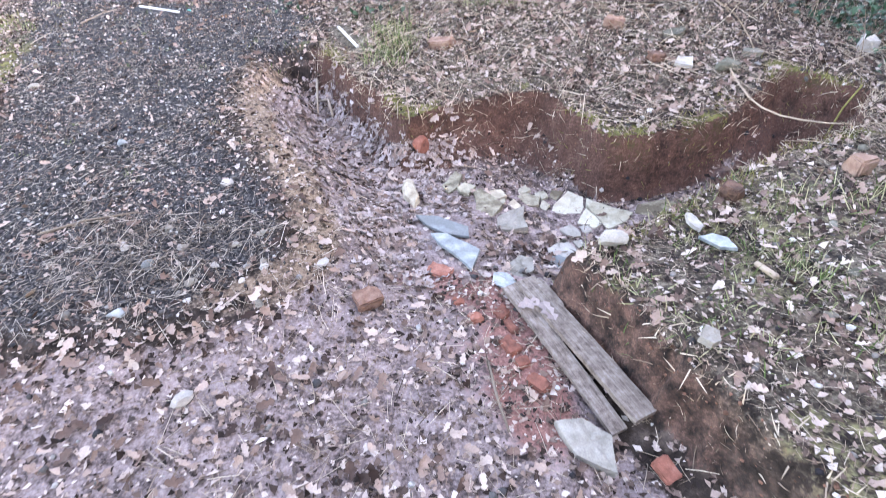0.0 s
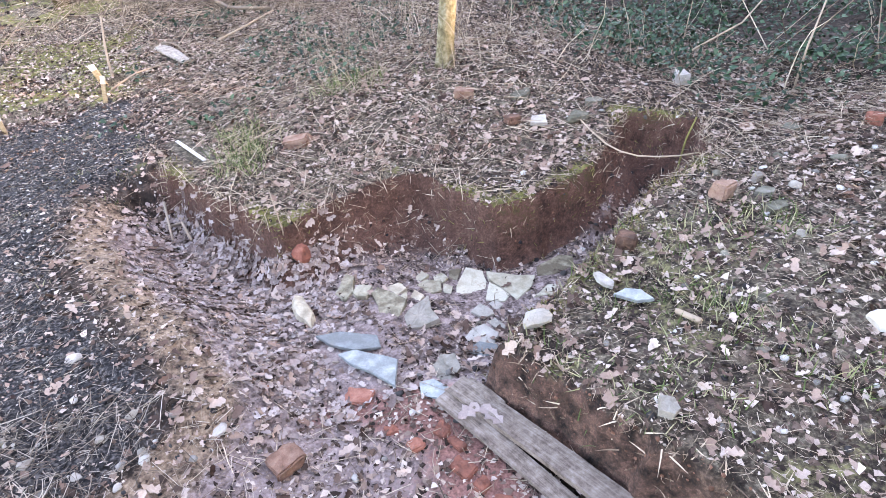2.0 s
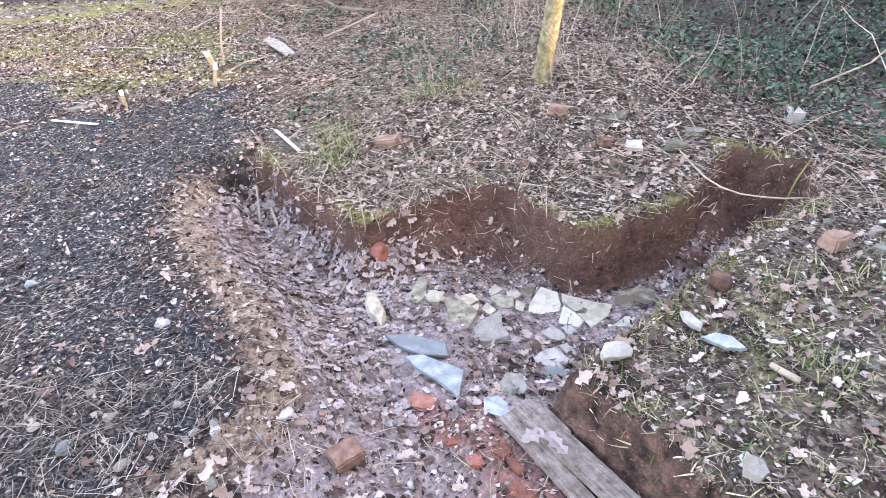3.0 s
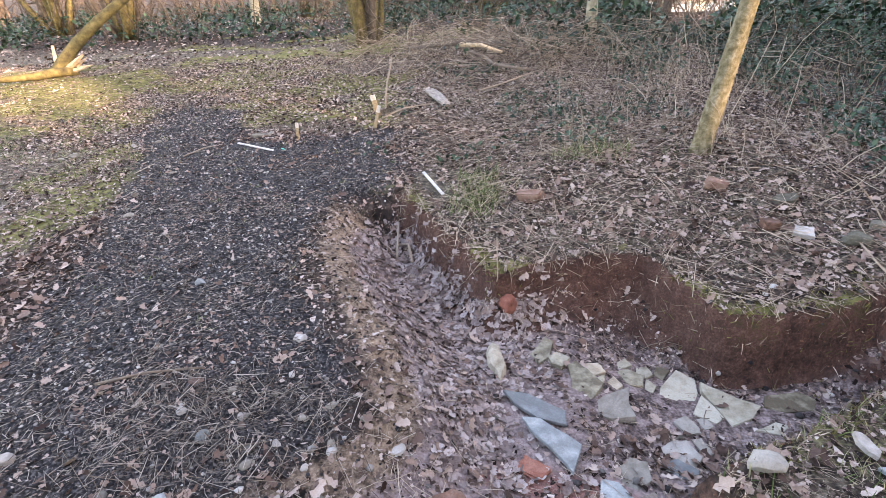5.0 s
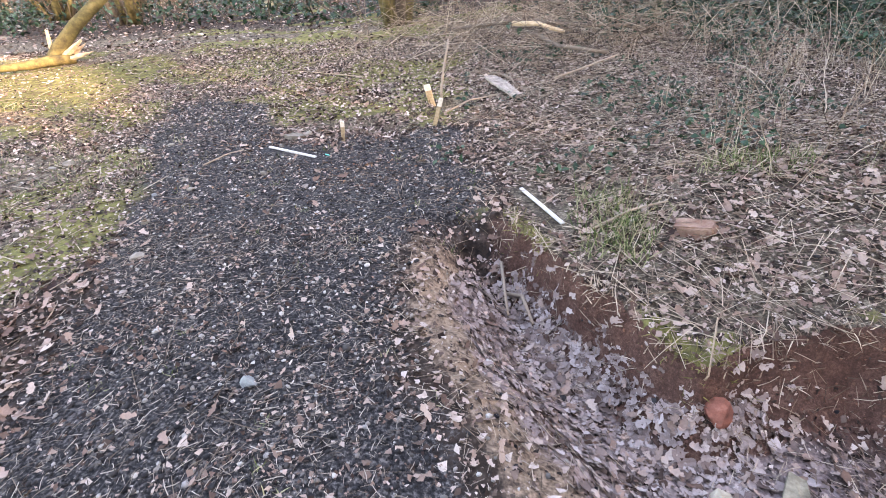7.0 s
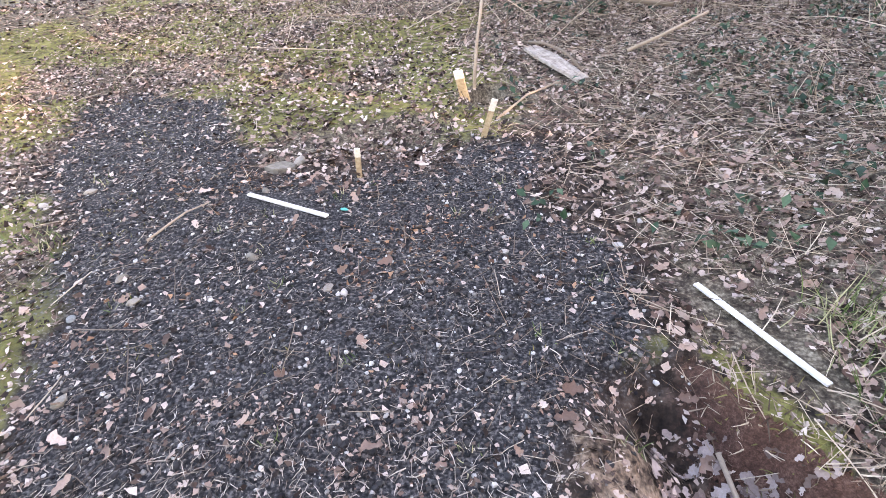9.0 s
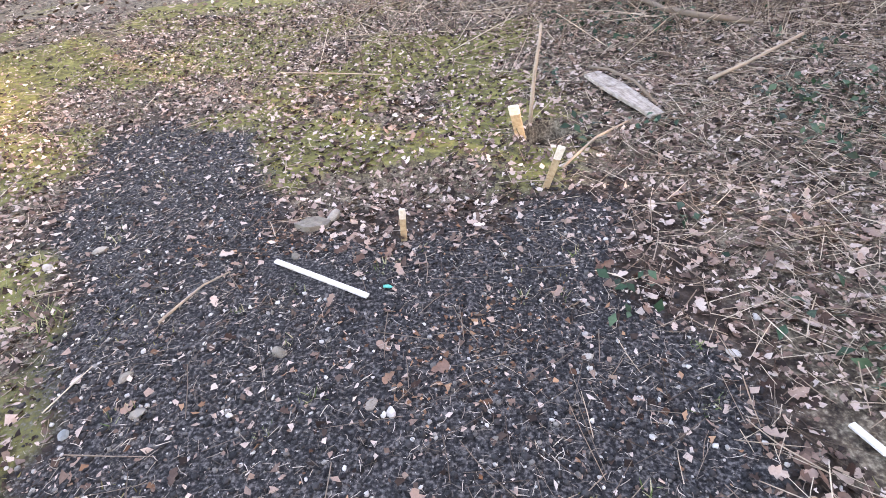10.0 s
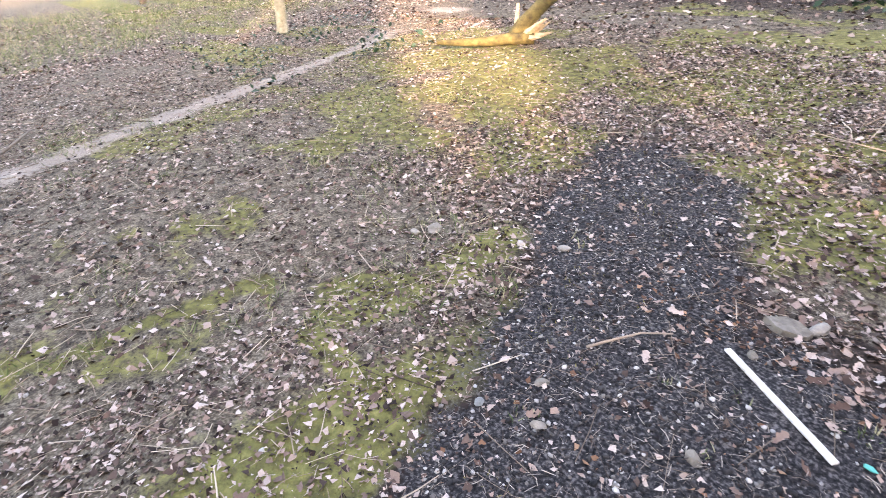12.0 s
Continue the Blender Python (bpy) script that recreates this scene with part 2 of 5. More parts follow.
M_CHIP = simple("straw_chip", [(0.2, (0.06, 0.045, 0.036)), (0.45, (0.23, 0.185, 0.15)), (0.85, (0.50, 0.43, 0.36))], 0.05, 0.8, 0.004, 0.2, island=0.85)
M_ROOT = simple("root", [(0.2, (0.07, 0.05, 0.04)), (0.8, (0.26, 0.2, 0.15))], 0.05, 0.85, 0.004, 0.4, island=0.7)
M_GRAVEL = simple("gravel", [(0.15, (0.014, 0.012, 0.014)), (0.48, (0.055, 0.050, 0.047)), (0.68, (0.20, 0.18, 0.16)), (0.88, (0.56, 0.53, 0.49))], 0.03, 0.85, 0.004, 0.5, island=0.8)
M_CINDER = simple("cinder", [(0.2, (0.008, 0.008, 0.009)), (0.8, (0.055, 0.05, 0.05))], 0.02, 0.75, 0.004, 0.7, island=0.5)
M_GRASS = simple("grass", [(0.2, (0.045, 0.075, 0.02)), (0.5, (0.12, 0.165, 0.05)), (0.72, (0.36, 0.33, 0.19))], 0.1, 0.6, 0.004, 0.2, island=0.7)
M_MOSS = simple("moss", [(0.2, (0.08, 0.07, 0.025)), (0.8, (0.27, 0.24, 0.085))], 0.03, 0.95, 0.003, 0.8, island=0.5)
M_IVY = simple("bramble_leaf", [(0.2, (0.010, 0.024, 0.012)), (0.6, (0.028, 0.062, 0.032)), (0.92, (0.085, 0.135, 0.075))], 0.1, 0.42, 0.01, 0.2, island=0.7)
M_WHITE = simple("white_paint", [(0.3, (0.42, 0.385, 0.34)), (0.6, (0.64, 0.61, 0.57))], 0.05, 0.6, 0.004, 0.2)
M_STAKE = simple("sawn_wood", [(0.25, (0.26, 0.18, 0.10)), (0.6, (0.44, 0.33, 0.20)), (0.85, (0.58, 0.47, 0.32))], 0.02, 0.75, 0.004, 0.5)
M_STAKE_TOP = simple("pale_cut_wood", [(0.3, (0.6, 0.5, 0.38)), (0.7, (0.8, 0.74, 0.63))], 0.015, 0.75, 0.003, 0.4)
def grained(name, stops, rough):
    """Wood with its grain along the piece's own length."""
    m, nt, shader, coords = material(name, rough, 0.004, 0.4)
    own = nt.nodes.new("ShaderNodeTexCoord").outputs["Object"]
    stretch = nt.nodes.new("ShaderNodeMapping")
    stretch.inputs["Scale"].default_value = (0.06, 1.0, 1.0)
    nt.links.new(own, stretch.inputs["Vector"])
    grain, stain = noise_node(nt, stretch.outputs[0], 130, 5), noise_node(nt, coords, 26, 6, 0.7)
    col = ramp(nt, maths(nt, "ADD", maths(nt, "MULTIPLY", grain, 0.4), maths(nt, "MULTIPLY", stain, 0.6)), stops)
    nt.links.new(col, shader.inputs["Base Color"])
    relief = nt.nodes.new("ShaderNodeBump")
    relief.inputs["Strength"].default_value, relief.inputs["Distance"].default_value = 0.35, 0.004
    nt.links.new(grain, relief.inputs["Height"])
    nt.links.new(relief.outputs[0], shader.inputs["Normal"])
    return m


M_BOARD = grained("damp_board", [(0.34, (0.05, 0.036, 0.028)), (0.48, (0.165, 0.125, 0.10)), (0.64, (0.29, 0.24, 0.205))], 0.7)
M_GREYWOOD = grained("weathered_wood", [(0.34, (0.10, 0.08, 0.062)), (0.48, (0.28, 0.235, 0.195)), (0.64, (0.45, 0.40, 0.345))], 0.85)
M_BRICK = simple("brick", [(0.28, (0.075, 0.042, 0.03)), (0.5, (0.21, 0.115, 0.082)), (0.78, (0.37, 0.25, 0.19))], 0.05, 0.9, 0.008, 0.8, random=0.35)
M_RED = simple("red_stone", [(0.28, (0.11, 0.045, 0.032)), (0.55, (0.27, 0.10, 0.068)), (0.82, (0.38, 0.18, 0.13))], 0.04, 0.9, 0.008, 0.6, random=0.3)
M_PALE = simple("pale_stone", [(0.25, (0.12, 0.102, 0.08)), (0.5, (0.27, 0.24, 0.20)), (0.8, (0.44, 0.405, 0.355))], 0.06, 0.85, 0.006, 0.5, random=0.4)
M_DULL = simple("mossy_stone", [(0.28, (0.05, 0.046, 0.03)), (0.5, (0.13, 0.12, 0.09)), (0.75, (0.25, 0.23, 0.19))], 0.05, 0.9, 0.006, 0.6, random=0.3)
M_CREAM = simple("cream_stone", [(0.25, (0.24, 0.19, 0.13)), (0.55, (0.46, 0.39, 0.29)), (0.85, (0.62, 0.55, 0.44))], 0.05, 0.85, 0.006, 0.5)
M_CHALK = simple("chalk_stone", [(0.25, (0.20, 0.165, 0.135)), (0.55, (0.40, 0.36, 0.32)), (0.85, (0.60, 0.57, 0.53))], 0.03, 0.9, 0.006, 0.5, random=0.4)
M_FLAG = simple("flagstone", [(0.34, (0.13, 0.105, 0.07)), (0.48, (0.30, 0.265, 0.19)), (0.66, (0.46, 0.42, 0.33))], 0.07, 0.75, 0.006, 0.5, random=0.3)
M_SLATE = simple("slate", [(0.36, (0.15, 0.155, 0.15)), (0.52, (0.215, 0.23, 0.225)), (0.68, (0.35, 0.365, 0.35))], 0.06, 0.55, 0.005, 0.3, random=0.3)
M_BARK = simple("bark", [(0.25, (0.05, 0.038, 0.026)), (0.55, (0.14, 0.105, 0.075)), (0.8, (0.26, 0.21, 0.16))], 0.09, 0.9, 0.02, 0.8)
M_PALEBARK = simple("pale_bark", [(0.25, (0.20, 0.17, 0.11)), (0.5, (0.36, 0.32, 0.22)), (0.8, (0.55, 0.51, 0.40))], 0.09, 0.85, 0.014, 0.6)
M_TREE = simple("lichen_bark", [(0.30, (0.10, 0.085, 0.04)), (0.5, (0.22, 0.185, 0.105)), (0.72, (0.36, 0.325, 0.235))], 0.05, 0.9, 0.02, 1.0)
M_MOSSBARK = simple("mossy_bark", [(0.3, (0.06, 0.045, 0.025)), (0.5, (0.14, 0.115, 0.045)), (0.75, (0.27, 0.20, 0.09))], 0.12, 0.9, 0.02, 0.7)
M_SPLIT = simple("split_wood", [(0.3, (0.50, 0.33, 0.18)), (0.7, (0.78, 0.62, 0.42))], 0.04, 0.75, 0.01, 0.6)
M_WALL = simple("render_wall", [(0.3, (0.62, 0.6, 0.56)), (0.7, (0.78, 0.76, 0.72))], 0.6, 0.9, 0.01, 0.2)
M_ROOF = simple("roof_tile", [(0.3, (0.10, 0.085, 0.075)), (0.7, (0.2, 0.17, 0.15))], 0.3, 0.85, 0.05, 0.5)
M_FRAME = simple("window_frame", [(0.3, (0.76, 0.76, 0.76)), (0.7, (0.82, 0.82, 0.82))], 0.3, 0.5, 0.01, 0.0)
M_TEAL = simple("teal_plastic", [(0.3, (0.02, 0.30, 0.26)), (0.7, (0.10, 0.5, 0.42))], 0.02, 0.4, 0.004, 0.1)
M_GLASS, _nt, _sh, _co = material("window_glass", 0.08, 0.1, 0.0)
_sh.inputs["Base Color"].default_value = (0.35, 0.42, 0.5, 1)


# ---- mesh helpers ----
def mesh_from(name, verts, faces, mat, smooth=False):
    me = bpy.data.meshes.new(name)
    me.from_pydata(verts, [], faces)
    me.materials.append(mat)
    if smooth:
        me.shade_smooth()
    me.update()
    return me


def part(name, me, parent, label=""):
    ob = new(name, me)
    ob.parent = parent
    return tagged(ob, label) if label else ob


def from_bm(name, bm, mat, smooth=False):
    me = bpy.data.meshes.new(name)
    bm.to_mesh(me)
    bm.free()
    me.materials.append(mat)
    if smooth:
        me.shade_smooth()
    return me


def swarm(name, templates, pos, turns, scales, mat, label, category, smooth=False):
    """One stuff object of many small pieces: each takes one of the templates (verts, faces of one size), a turn matrix, a scale and a place."""
    n = len(pos)
    pick = rng.integers(0, len(templates), n)
    vs, fs, start = [], [], 0
    width = len(templates[0][1][0])
    for k, (tv, tf) in enumerate(templates):
        who = np.nonzero(pick == k)[0]
        if not len(who):
            continue
        tv, tf = np.array(tv, float), np.array(tf, int)
        sc = scales[who]
        sc = sc[:, None, None] if sc.ndim == 1 else sc[:, None, :]
        v = np.einsum("nij,nkj->nki", turns[who], tv[None] * sc) + pos[who][:, None, :]
        f = tf[None] + (np.arange(len(who)) * len(tv))[:, None, None] + start
        start += len(who) * len(tv)
        vs.append(v.reshape(-1, 3)), fs.append(f.reshape(-1, width))
    v, f = np.concatenate(vs), np.concatenate(fs)
    me = bpy.data.meshes.new(name)
    me.vertices.add(len(v)), me.loops.add(f.size), me.polygons.add(len(f))
    me.vertices.foreach_set("co", v.ravel())
    me.loops.foreach_set("vertex_index", f.ravel().astype(np.int32))
    me.polygons.foreach_set("loop_start", (np.arange(len(f)) * width).astype(np.int32))
    me.update(calc_edges=True)
    me.validate()
    me.materials.append(mat)
    if smooth:
        me.shade_smooth()
    return tagged(new(name, me), label, category, kind="stuff")


def turn_matrices(yaw, pitch, roll):
    cy, sy, cp, sp, cr, sr = np.cos(yaw), np.sin(yaw), np.cos(pitch), np.sin(pitch), np.cos(roll), np.sin(roll)
    o, l = np.zeros_like(cy), np.ones_like(cy)
    z = np.array([[cy, -sy, o], [sy, cy, o], [o, o, l]])
    y = np.array([[cp, o, sp], [o, l, o], [-sp, o, cp]])
    x = np.array([[l, o, o], [o, cr, -sr], [o, sr, cr]])
    return np.einsum("ijn,jkn,kln->nil", z, y, x)


def laid(x, y, yaw, tilt):
    """Turns that lay pieces along the ground's slope, with a random tilt."""
    e = 0.02
    gx, gy = (height(x + e, y) - height(x - e, y)) / (2 * e), (height(x, y + e) - height(x, y - e)) / (2 * e)
    gx, gy = np.clip(gx, -2.5, 2.5), np.clip(gy, -2.5, 2.5)
    nrm = np.stack([-gx, -gy, np.ones_like(gx)], 1)
    nrm /= np.linalg.norm(nrm, axis=1)[:, None]
    along = np.stack([np.cos(yaw), np.sin(yaw), 0 * yaw], 1)
    along -= nrm * (along * nrm).sum(1)[:, None]
    along /= np.linalg.norm(along, axis=1)[:, None]
    frame3 = np.stack([along, np.cross(nrm, along), nrm], 2)
    n = len(x)
    return frame3 @ turn_matrices(0 * yaw, rng.normal(0, 1, n) * tilt, rng.normal(0, 1, n) * tilt)


BATTENS = [[(-2.03, 5.11), (-1.555, 4.845)], [(-0.015, 4.22), (0.20, 3.715)]]
BOARDS = [[(1.13, 1.40), (1.47, 0.70)]]


def clear(x, y):
    """Keeps the battens bare, and the board and slabs nearly so."""
    c = np.ones(np.shape(x))
    for line in BATTENS:
        c = c * (line_distance(x, y, line) > 0.075)
    for line in BOARDS:
        c = c * np.where(line_distance(x, y, line) < 0.09, 0.45, 1)
    slabs = [(0.79, 1.86, 0.15), (0.83, 1.67, 0.15), (1.55, 2.08, 0.22), (1.08, 2.08, 0.16), (1.18, 1.9, 0.12), (1.34, 2.24, 0.16), (1.75, 2.0, 0.14), (2.0, 2.1, 0.14), (-0.17, 6.64, 0.1), (-0.1, 6.5, 0.1), (-0.24, 6.8, 0.1), (-0.68, 6.28, 0.12)]
    for cx, cy, q in slabs:
        c = c * np.where(np.hypot(x - cx, y - cy) < q, 0.18, 1)
    return c


def spots(n, x0, x1, y0, y1, density):
    """About n random places in a rectangle, kept by a density function of 0 to 1."""
    x, y = rng.uniform(x0, x1, n), rng.uniform(y0, y1, n)
    keep = rng.random(n) < density(x, y) * clear(x, y)
    return x[keep], y[keep]


def tube(points, radii, sides=7, caps=True, wob=0.0, seed=0):
    """A bent tapered rod through points."""
    r = np.random.default_rng(seed)
    pts = [Vector(p) for p in points]
    verts, faces = [], []
    for i, p in enumerate(pts):
        way = (pts[min(i + 1, len(pts) - 1)] - pts[max(i - 1, 0)]).normalized()
        a = way.orthogonal().normalized() if i == 0 else (a - way * a.dot(way)).normalized()
        b = way.cross(a)
        for k in range(sides):
            t = 2 * math.pi * k / sides
            q = radii[i] * (1 + wob * (r.random() - 0.5))
            verts.append(p + (a * math.cos(t) + b * math.sin(t)) * q)
    for i in range(len(pts) - 1):
        for k in range(sides):
            faces.append((i * sides + k, i * sides + (k + 1) % sides, (i + 1) * sides + (k + 1) % sides, (i + 1) * sides + k))
    if caps:
        faces += [tuple(range(sides))[::-1], tuple(range((len(pts) - 1) * sides, len(pts) * sides))]
    return [tuple(v) for v in verts], faces


def joined(pieces):
    verts, faces = [], []
    for v, f in pieces:
        faces += [tuple(i + len(verts) for i in q) for q in f]
        verts += v
    return verts, faces


def wander(start, way, length, steps, bend, seed, lift=0.0):
    r = np.random.default_rng(seed)
    p, d, out = Vector(start), Vector(way).normalized(), [Vector(start)]
    for _ in range(steps):
        d = (d + Vector(r.normal(0, bend, 3)) + Vector((0, 0, lift))).normalized()
        p = p + d * (length / steps)
        out.append(p.copy())
    return out


# ---- ground ----
def axis_steps(breaks):
    out = [breaks[0][0]]
    for (a, step), (b, _) in zip(breaks, breaks[1:]):
        n = max(1, round((b - a) / step))
        out += list(a + (b - a) * (np.arange(n) + 1) / n)
    return np.array(out)


def zones(x, y):
    """How far each kind of ground covers a place, 0 to 1."""
    inside, soft = masks(x, y)
    e = 0.03
    steep = np.hypot(height(x + e, y) - height(x - e, y), height(x, y + e) - height(x, y - e)) / (2 * e)
    char = sstep(-0.3, 0.3, poly_distance(x, y, CHARCOAL) + 0.45 * (fbm(x, y, 0.5, 58) - 0.5)) * (1 - 0.9 * inside * soft)
    open_floor = inside * soft
    clay = sstep(0.22, 0.08, np.abs(poly_distance(x, y, WEST) - 0.06)) * sstep(0.9, 1.4, y) * sstep(3.95, 3.4, y) * sstep(-1.2, -0.6, x) * sstep(0.2, 0.0, -poly_distance(x, y, TRENCH)) * (1 - sstep(0.05, 0.2, poly_distance(x, y, CHARCOAL)))
    moss = 0.74 * sstep(0.47, 0.66, fbm(x, y, 0.8, 40)) * sstep(-1.9, -2.9, x - 0.3 * (y - 4)) * sstep(14, 7, -x * 1.2)
    moss = np.maximum(moss, 0.85 * sstep(5.1, 6.1, y) * sstep(13, 8, y) * sstep(-0.1, -0.9, x) * sstep(0.40, 0.66, fbm(x, y, 0.9, 44)))
    moss = np.maximum(moss, 0.95 * sstep(0.44, 0.56, fbm(x, y, 0.35, 47)) * sstep(0.22, 0.03, -poly_distance(x, y, TRENCH)) * sstep(1.9, 2.3, y) * (1 - inside))
    moss = np.maximum(moss, 0.8 * bump(x, y, -0.75, 5.05, 0.2, 0.16) + 0.9 * bump(x, y, -2.2, 6.0, 0.2, 0.3) + (1.1 * bump(x, y, -2.7, 3.6, 0.35, 0.9) + 0.9 * bump(x, y, -3.35, 5.0, 0.25, 0.5)) * sstep(0.05, -0.05, poly_distance(x, y, CHARCOAL)))
    moss = np.maximum(moss, 0.4 * (1 - inside) * sstep(1.2, 1.45, x) * sstep(3.2, 2.2, x) * sstep(2.2, 1.7, y) * sstep(0.4, 0.55, fbm(x, y, 0.35, 70)))
    moss = moss * sstep(0.13, 0.2, np.hypot(x + 0.68, y - 6.28)) * (1 - np.clip(1.3 * bump(x, y, -1.5, 5.8, 0.42, 0.26), 0, 1))
    # red earth thins south and pit-side: darker soil there partly stands in for shade
    earth = np.clip(sstep(0.35, 0.8, steep) * sstep(2.8, 2.0, np.abs(y - 1.6)) * sstep(-0.4, 0.0, x), 0, 1) * sstep(0.34, 0.22, poly_distance(x, y, TRENCH)) * (0.50 + 0.50 * sstep(1.6, 2.0, y)) * (1 - 0.35 * sstep(1.55, 1.8, x))
    earth = np.maximum(earth, 0.45 * sstep(1.4, 1.8, x) * sstep(2.6, 1.6, y) * (1 - inside) * sstep(0.5, 0.7, fbm(x, y, 0.5, 52)))
    earth = np.maximum(earth, 0.6 * inside * sstep(2.42, 2.66, y) * sstep(0.5, 0.7, x))
    dust = open_floor * np.clip(0.8 * bump(x, y, 0.95, 1.38, 0.2, 0.14) + 0.6 * bump(x, y, 0.62, 1.5, 0.28, 0.10) + 0.8 * bump(x, y, 1.1, 1.0, 0.14, 0.32) + 0.35 * bump(x, y, 0.85, 1.0, 0.25, 0.3) + 0.6 * bump(x, y, 1.15, 0.75, 0.15, 0.2), 0, 0.72)
    duff = 0.62 * (1 - char) * np.maximum(sstep(-1.5, -2.6, x - 0.25 * (y - 4)), np.maximum(sstep(5.0, 6.0, y) * sstep(1.5, 0.0, x), np.maximum(0.85 * sstep(2.3, 2.8, y) * sstep(-0.5, 0.0, x) * sstep(3.4, 2.6, x), 0.75 * sstep(1.3, 1.6, x) * sstep(2.4, 2.1, y) * sstep(4.5, 3.5, x)) * (1 - inside))) * sstep(16, 11, np.abs(y))
    path = 0.9 * sstep(0.30, 0.08, line_distance(x, y, FOOTPATH) + 0.2 * (fbm(x, y, 0.5, 55) - 0.5))
    return {"duff": duff, "charcoal": char, "clay": 0.62 * clay, "floor": inside * sstep(0.06, 0.45, soft) * (1 - sstep(0.24, 0.10, poly_distance(x, y, TRENCH)) * sstep(1.5, 1.3, y) * sstep(0.9, 1.1, x)) * (1 - 0.42 * sstep(0.9, 1.1, x) * sstep(1.45, 1.65, y)) * 0.95 * sstep(3.6, 3.1, y) * sstep(-2.3, -0.9, x + 0.9 * (fbm(x, y, 0.7, 57) - 0.5)) * (0.68 + 0.32 * sstep(0.9, 1.6, y)) * sstep(-1.6, -0.2, y + 0.6 * (fbm(x, y, 0.8, 59) - 0.5)), "moss": moss, "earth": earth, "brickdust": dust, "path": path}


def build_ground():
    xs = axis_steps([(-400, 80), (-80, 8), (-24, 1.2), (-10, 0.25), (-4.2, 0.05), (-0.7, 0.02), (3.6, 0.06), (6, 0.25), (14, 1.2), (28, 8), (80, 80), (400, 1)])
    ys = axis_steps([(-400, 80), (-80, 8), (-16, 1.2), (-3, 0.2), (-0.4, 0.03), (0.4, 0.02), (4.1, 0.05), (8, 0.2), (14, 0.6), (28, 4), (80, 80), (400, 1)])
    gx, gy = np.meshgrid(xs, ys, indexing="ij")
    nx, ny = gx.shape
    x, y = gx.ravel(), gy.ravel()
    z = height(x, y)
    idx = np.arange(nx * ny).reshape(nx, ny)
    f = np.stack([idx[:-1, :-1], idx[1:, :-1], idx[1:, 1:], idx[:-1, 1:]], -1).reshape(-1, 4)
    me = bpy.data.meshes.new("ground")
    me.vertices.add(len(x)), me.loops.add(f.size), me.polygons.add(len(f))
    me.vertices.foreach_set("co", np.stack([x, y, z], 1).ravel())
    me.loops.foreach_set("vertex_index", f.ravel().astype(np.int32))
    me.polygons.foreach_set("loop_start", (np.arange(len(f)) * 4).astype(np.int32))
    me.update(calc_edges=True)
    for name, v in zones(x, y).items():
        me.attributes.new(name, "FLOAT", "POINT").data.foreach_set("value", v.astype(np.float32))
    me.materials.append(M_GROUND)
    me.shade_smooth()
    return tagged(new("ground", me), "leaf-strewn woodland ground with a dug trench and black cinder patch", "ground", kind="structure")


build_ground()


# ---- stones and slabs ----
def stone_mesh(seed, sx, sy, sz, mat, angular=0.5):
    r = np.random.default_rng(seed)
    bm = bmesh.new()
    bmesh.ops.create_icosphere(bm, subdivisions=2, radius=1)
    cuts = [(Vector(r.normal(0, 1, 3)).normalized(), r.uniform(0.55, 0.85)) for _ in range(9)]
    for v in bm.verts:
        p = v.co.copy()
        for nrm, d in cuts:
            over = p.dot(nrm) - d
            if over > 0:
                p -= nrm * over * (0.6 + 0.4 * angular)
        p *= 1 + 0.10 * noise.noise(p * 2.2 + Vector((seed, 0, 0)))
        p += Vector((noise.noise(p * 4 + Vector((0, seed, 0))), noise.noise(p * 4 + Vector((0, 0, seed))), 0)) * 0.12
        v.co = Vector((p.x * sx / 1.6, p.y * sy / 1.6, p.z * sz / 1.6))
    return from_bm("stone", bm, mat, angular < 0.5)


def slab_mesh(seed, length, width, thick, mat, sides=7, name="slab", corner=None):
    """A flat broken stone with an uneven outline, chipped edges and a rough top."""
    r = np.random.default_rng(seed)
    bm = bmesh.new()
    turn = r.uniform(0, 6.28)
    angles = np.sort(np.linspace(0, 2 * math.pi, sides, endpoint=False) + r.uniform(-0.3, 0.3, sides)) + turn
    rad = r.uniform(0.82, 1.1, sides)
    if corner is None:
        corner = [(math.cos(a) * q * length / 2, math.sin(a) * q * width / 2) for a, q in zip(angles, rad)]
    rim = []
    for (ax, ay), (bx, by) in zip(corner, corner[1:] + corner[:1]):
        for s in (0.0, 0.33, 0.66):
            j = r.normal(0, 0.012 * min(length, width), 2)
            rim.append((ax + (bx - ax) * s + j[0], ay + (by - ay) * s + j[1]))
    rings = [(1.0, -thick), (1.0, -thick * 0.2), (0.975, 0.0), (0.5, 0.0)]
    loops = []
    for q, z in rings:
        loops.append([bm.verts.new((x * q, y * q, z + (r.normal(0, thick * 0.035) if z > -thick else 0))) for x, y in rim])
    mid = bm.verts.new((0, 0, 0))
    for a, b in zip(loops, loops[1:]):
        for k in range(len(rim)):
            m = (k + 1) % len(rim)
            bm.faces.new((a[k], a[m], b[m], b[k]))
    for k in range(len(rim)):
        bm.faces.new((loops[-1][k], loops[-1][(k + 1) % len(rim)], mid))
    bm.faces.new(loops[0][::-1])
    return from_bm(name, bm, mat)


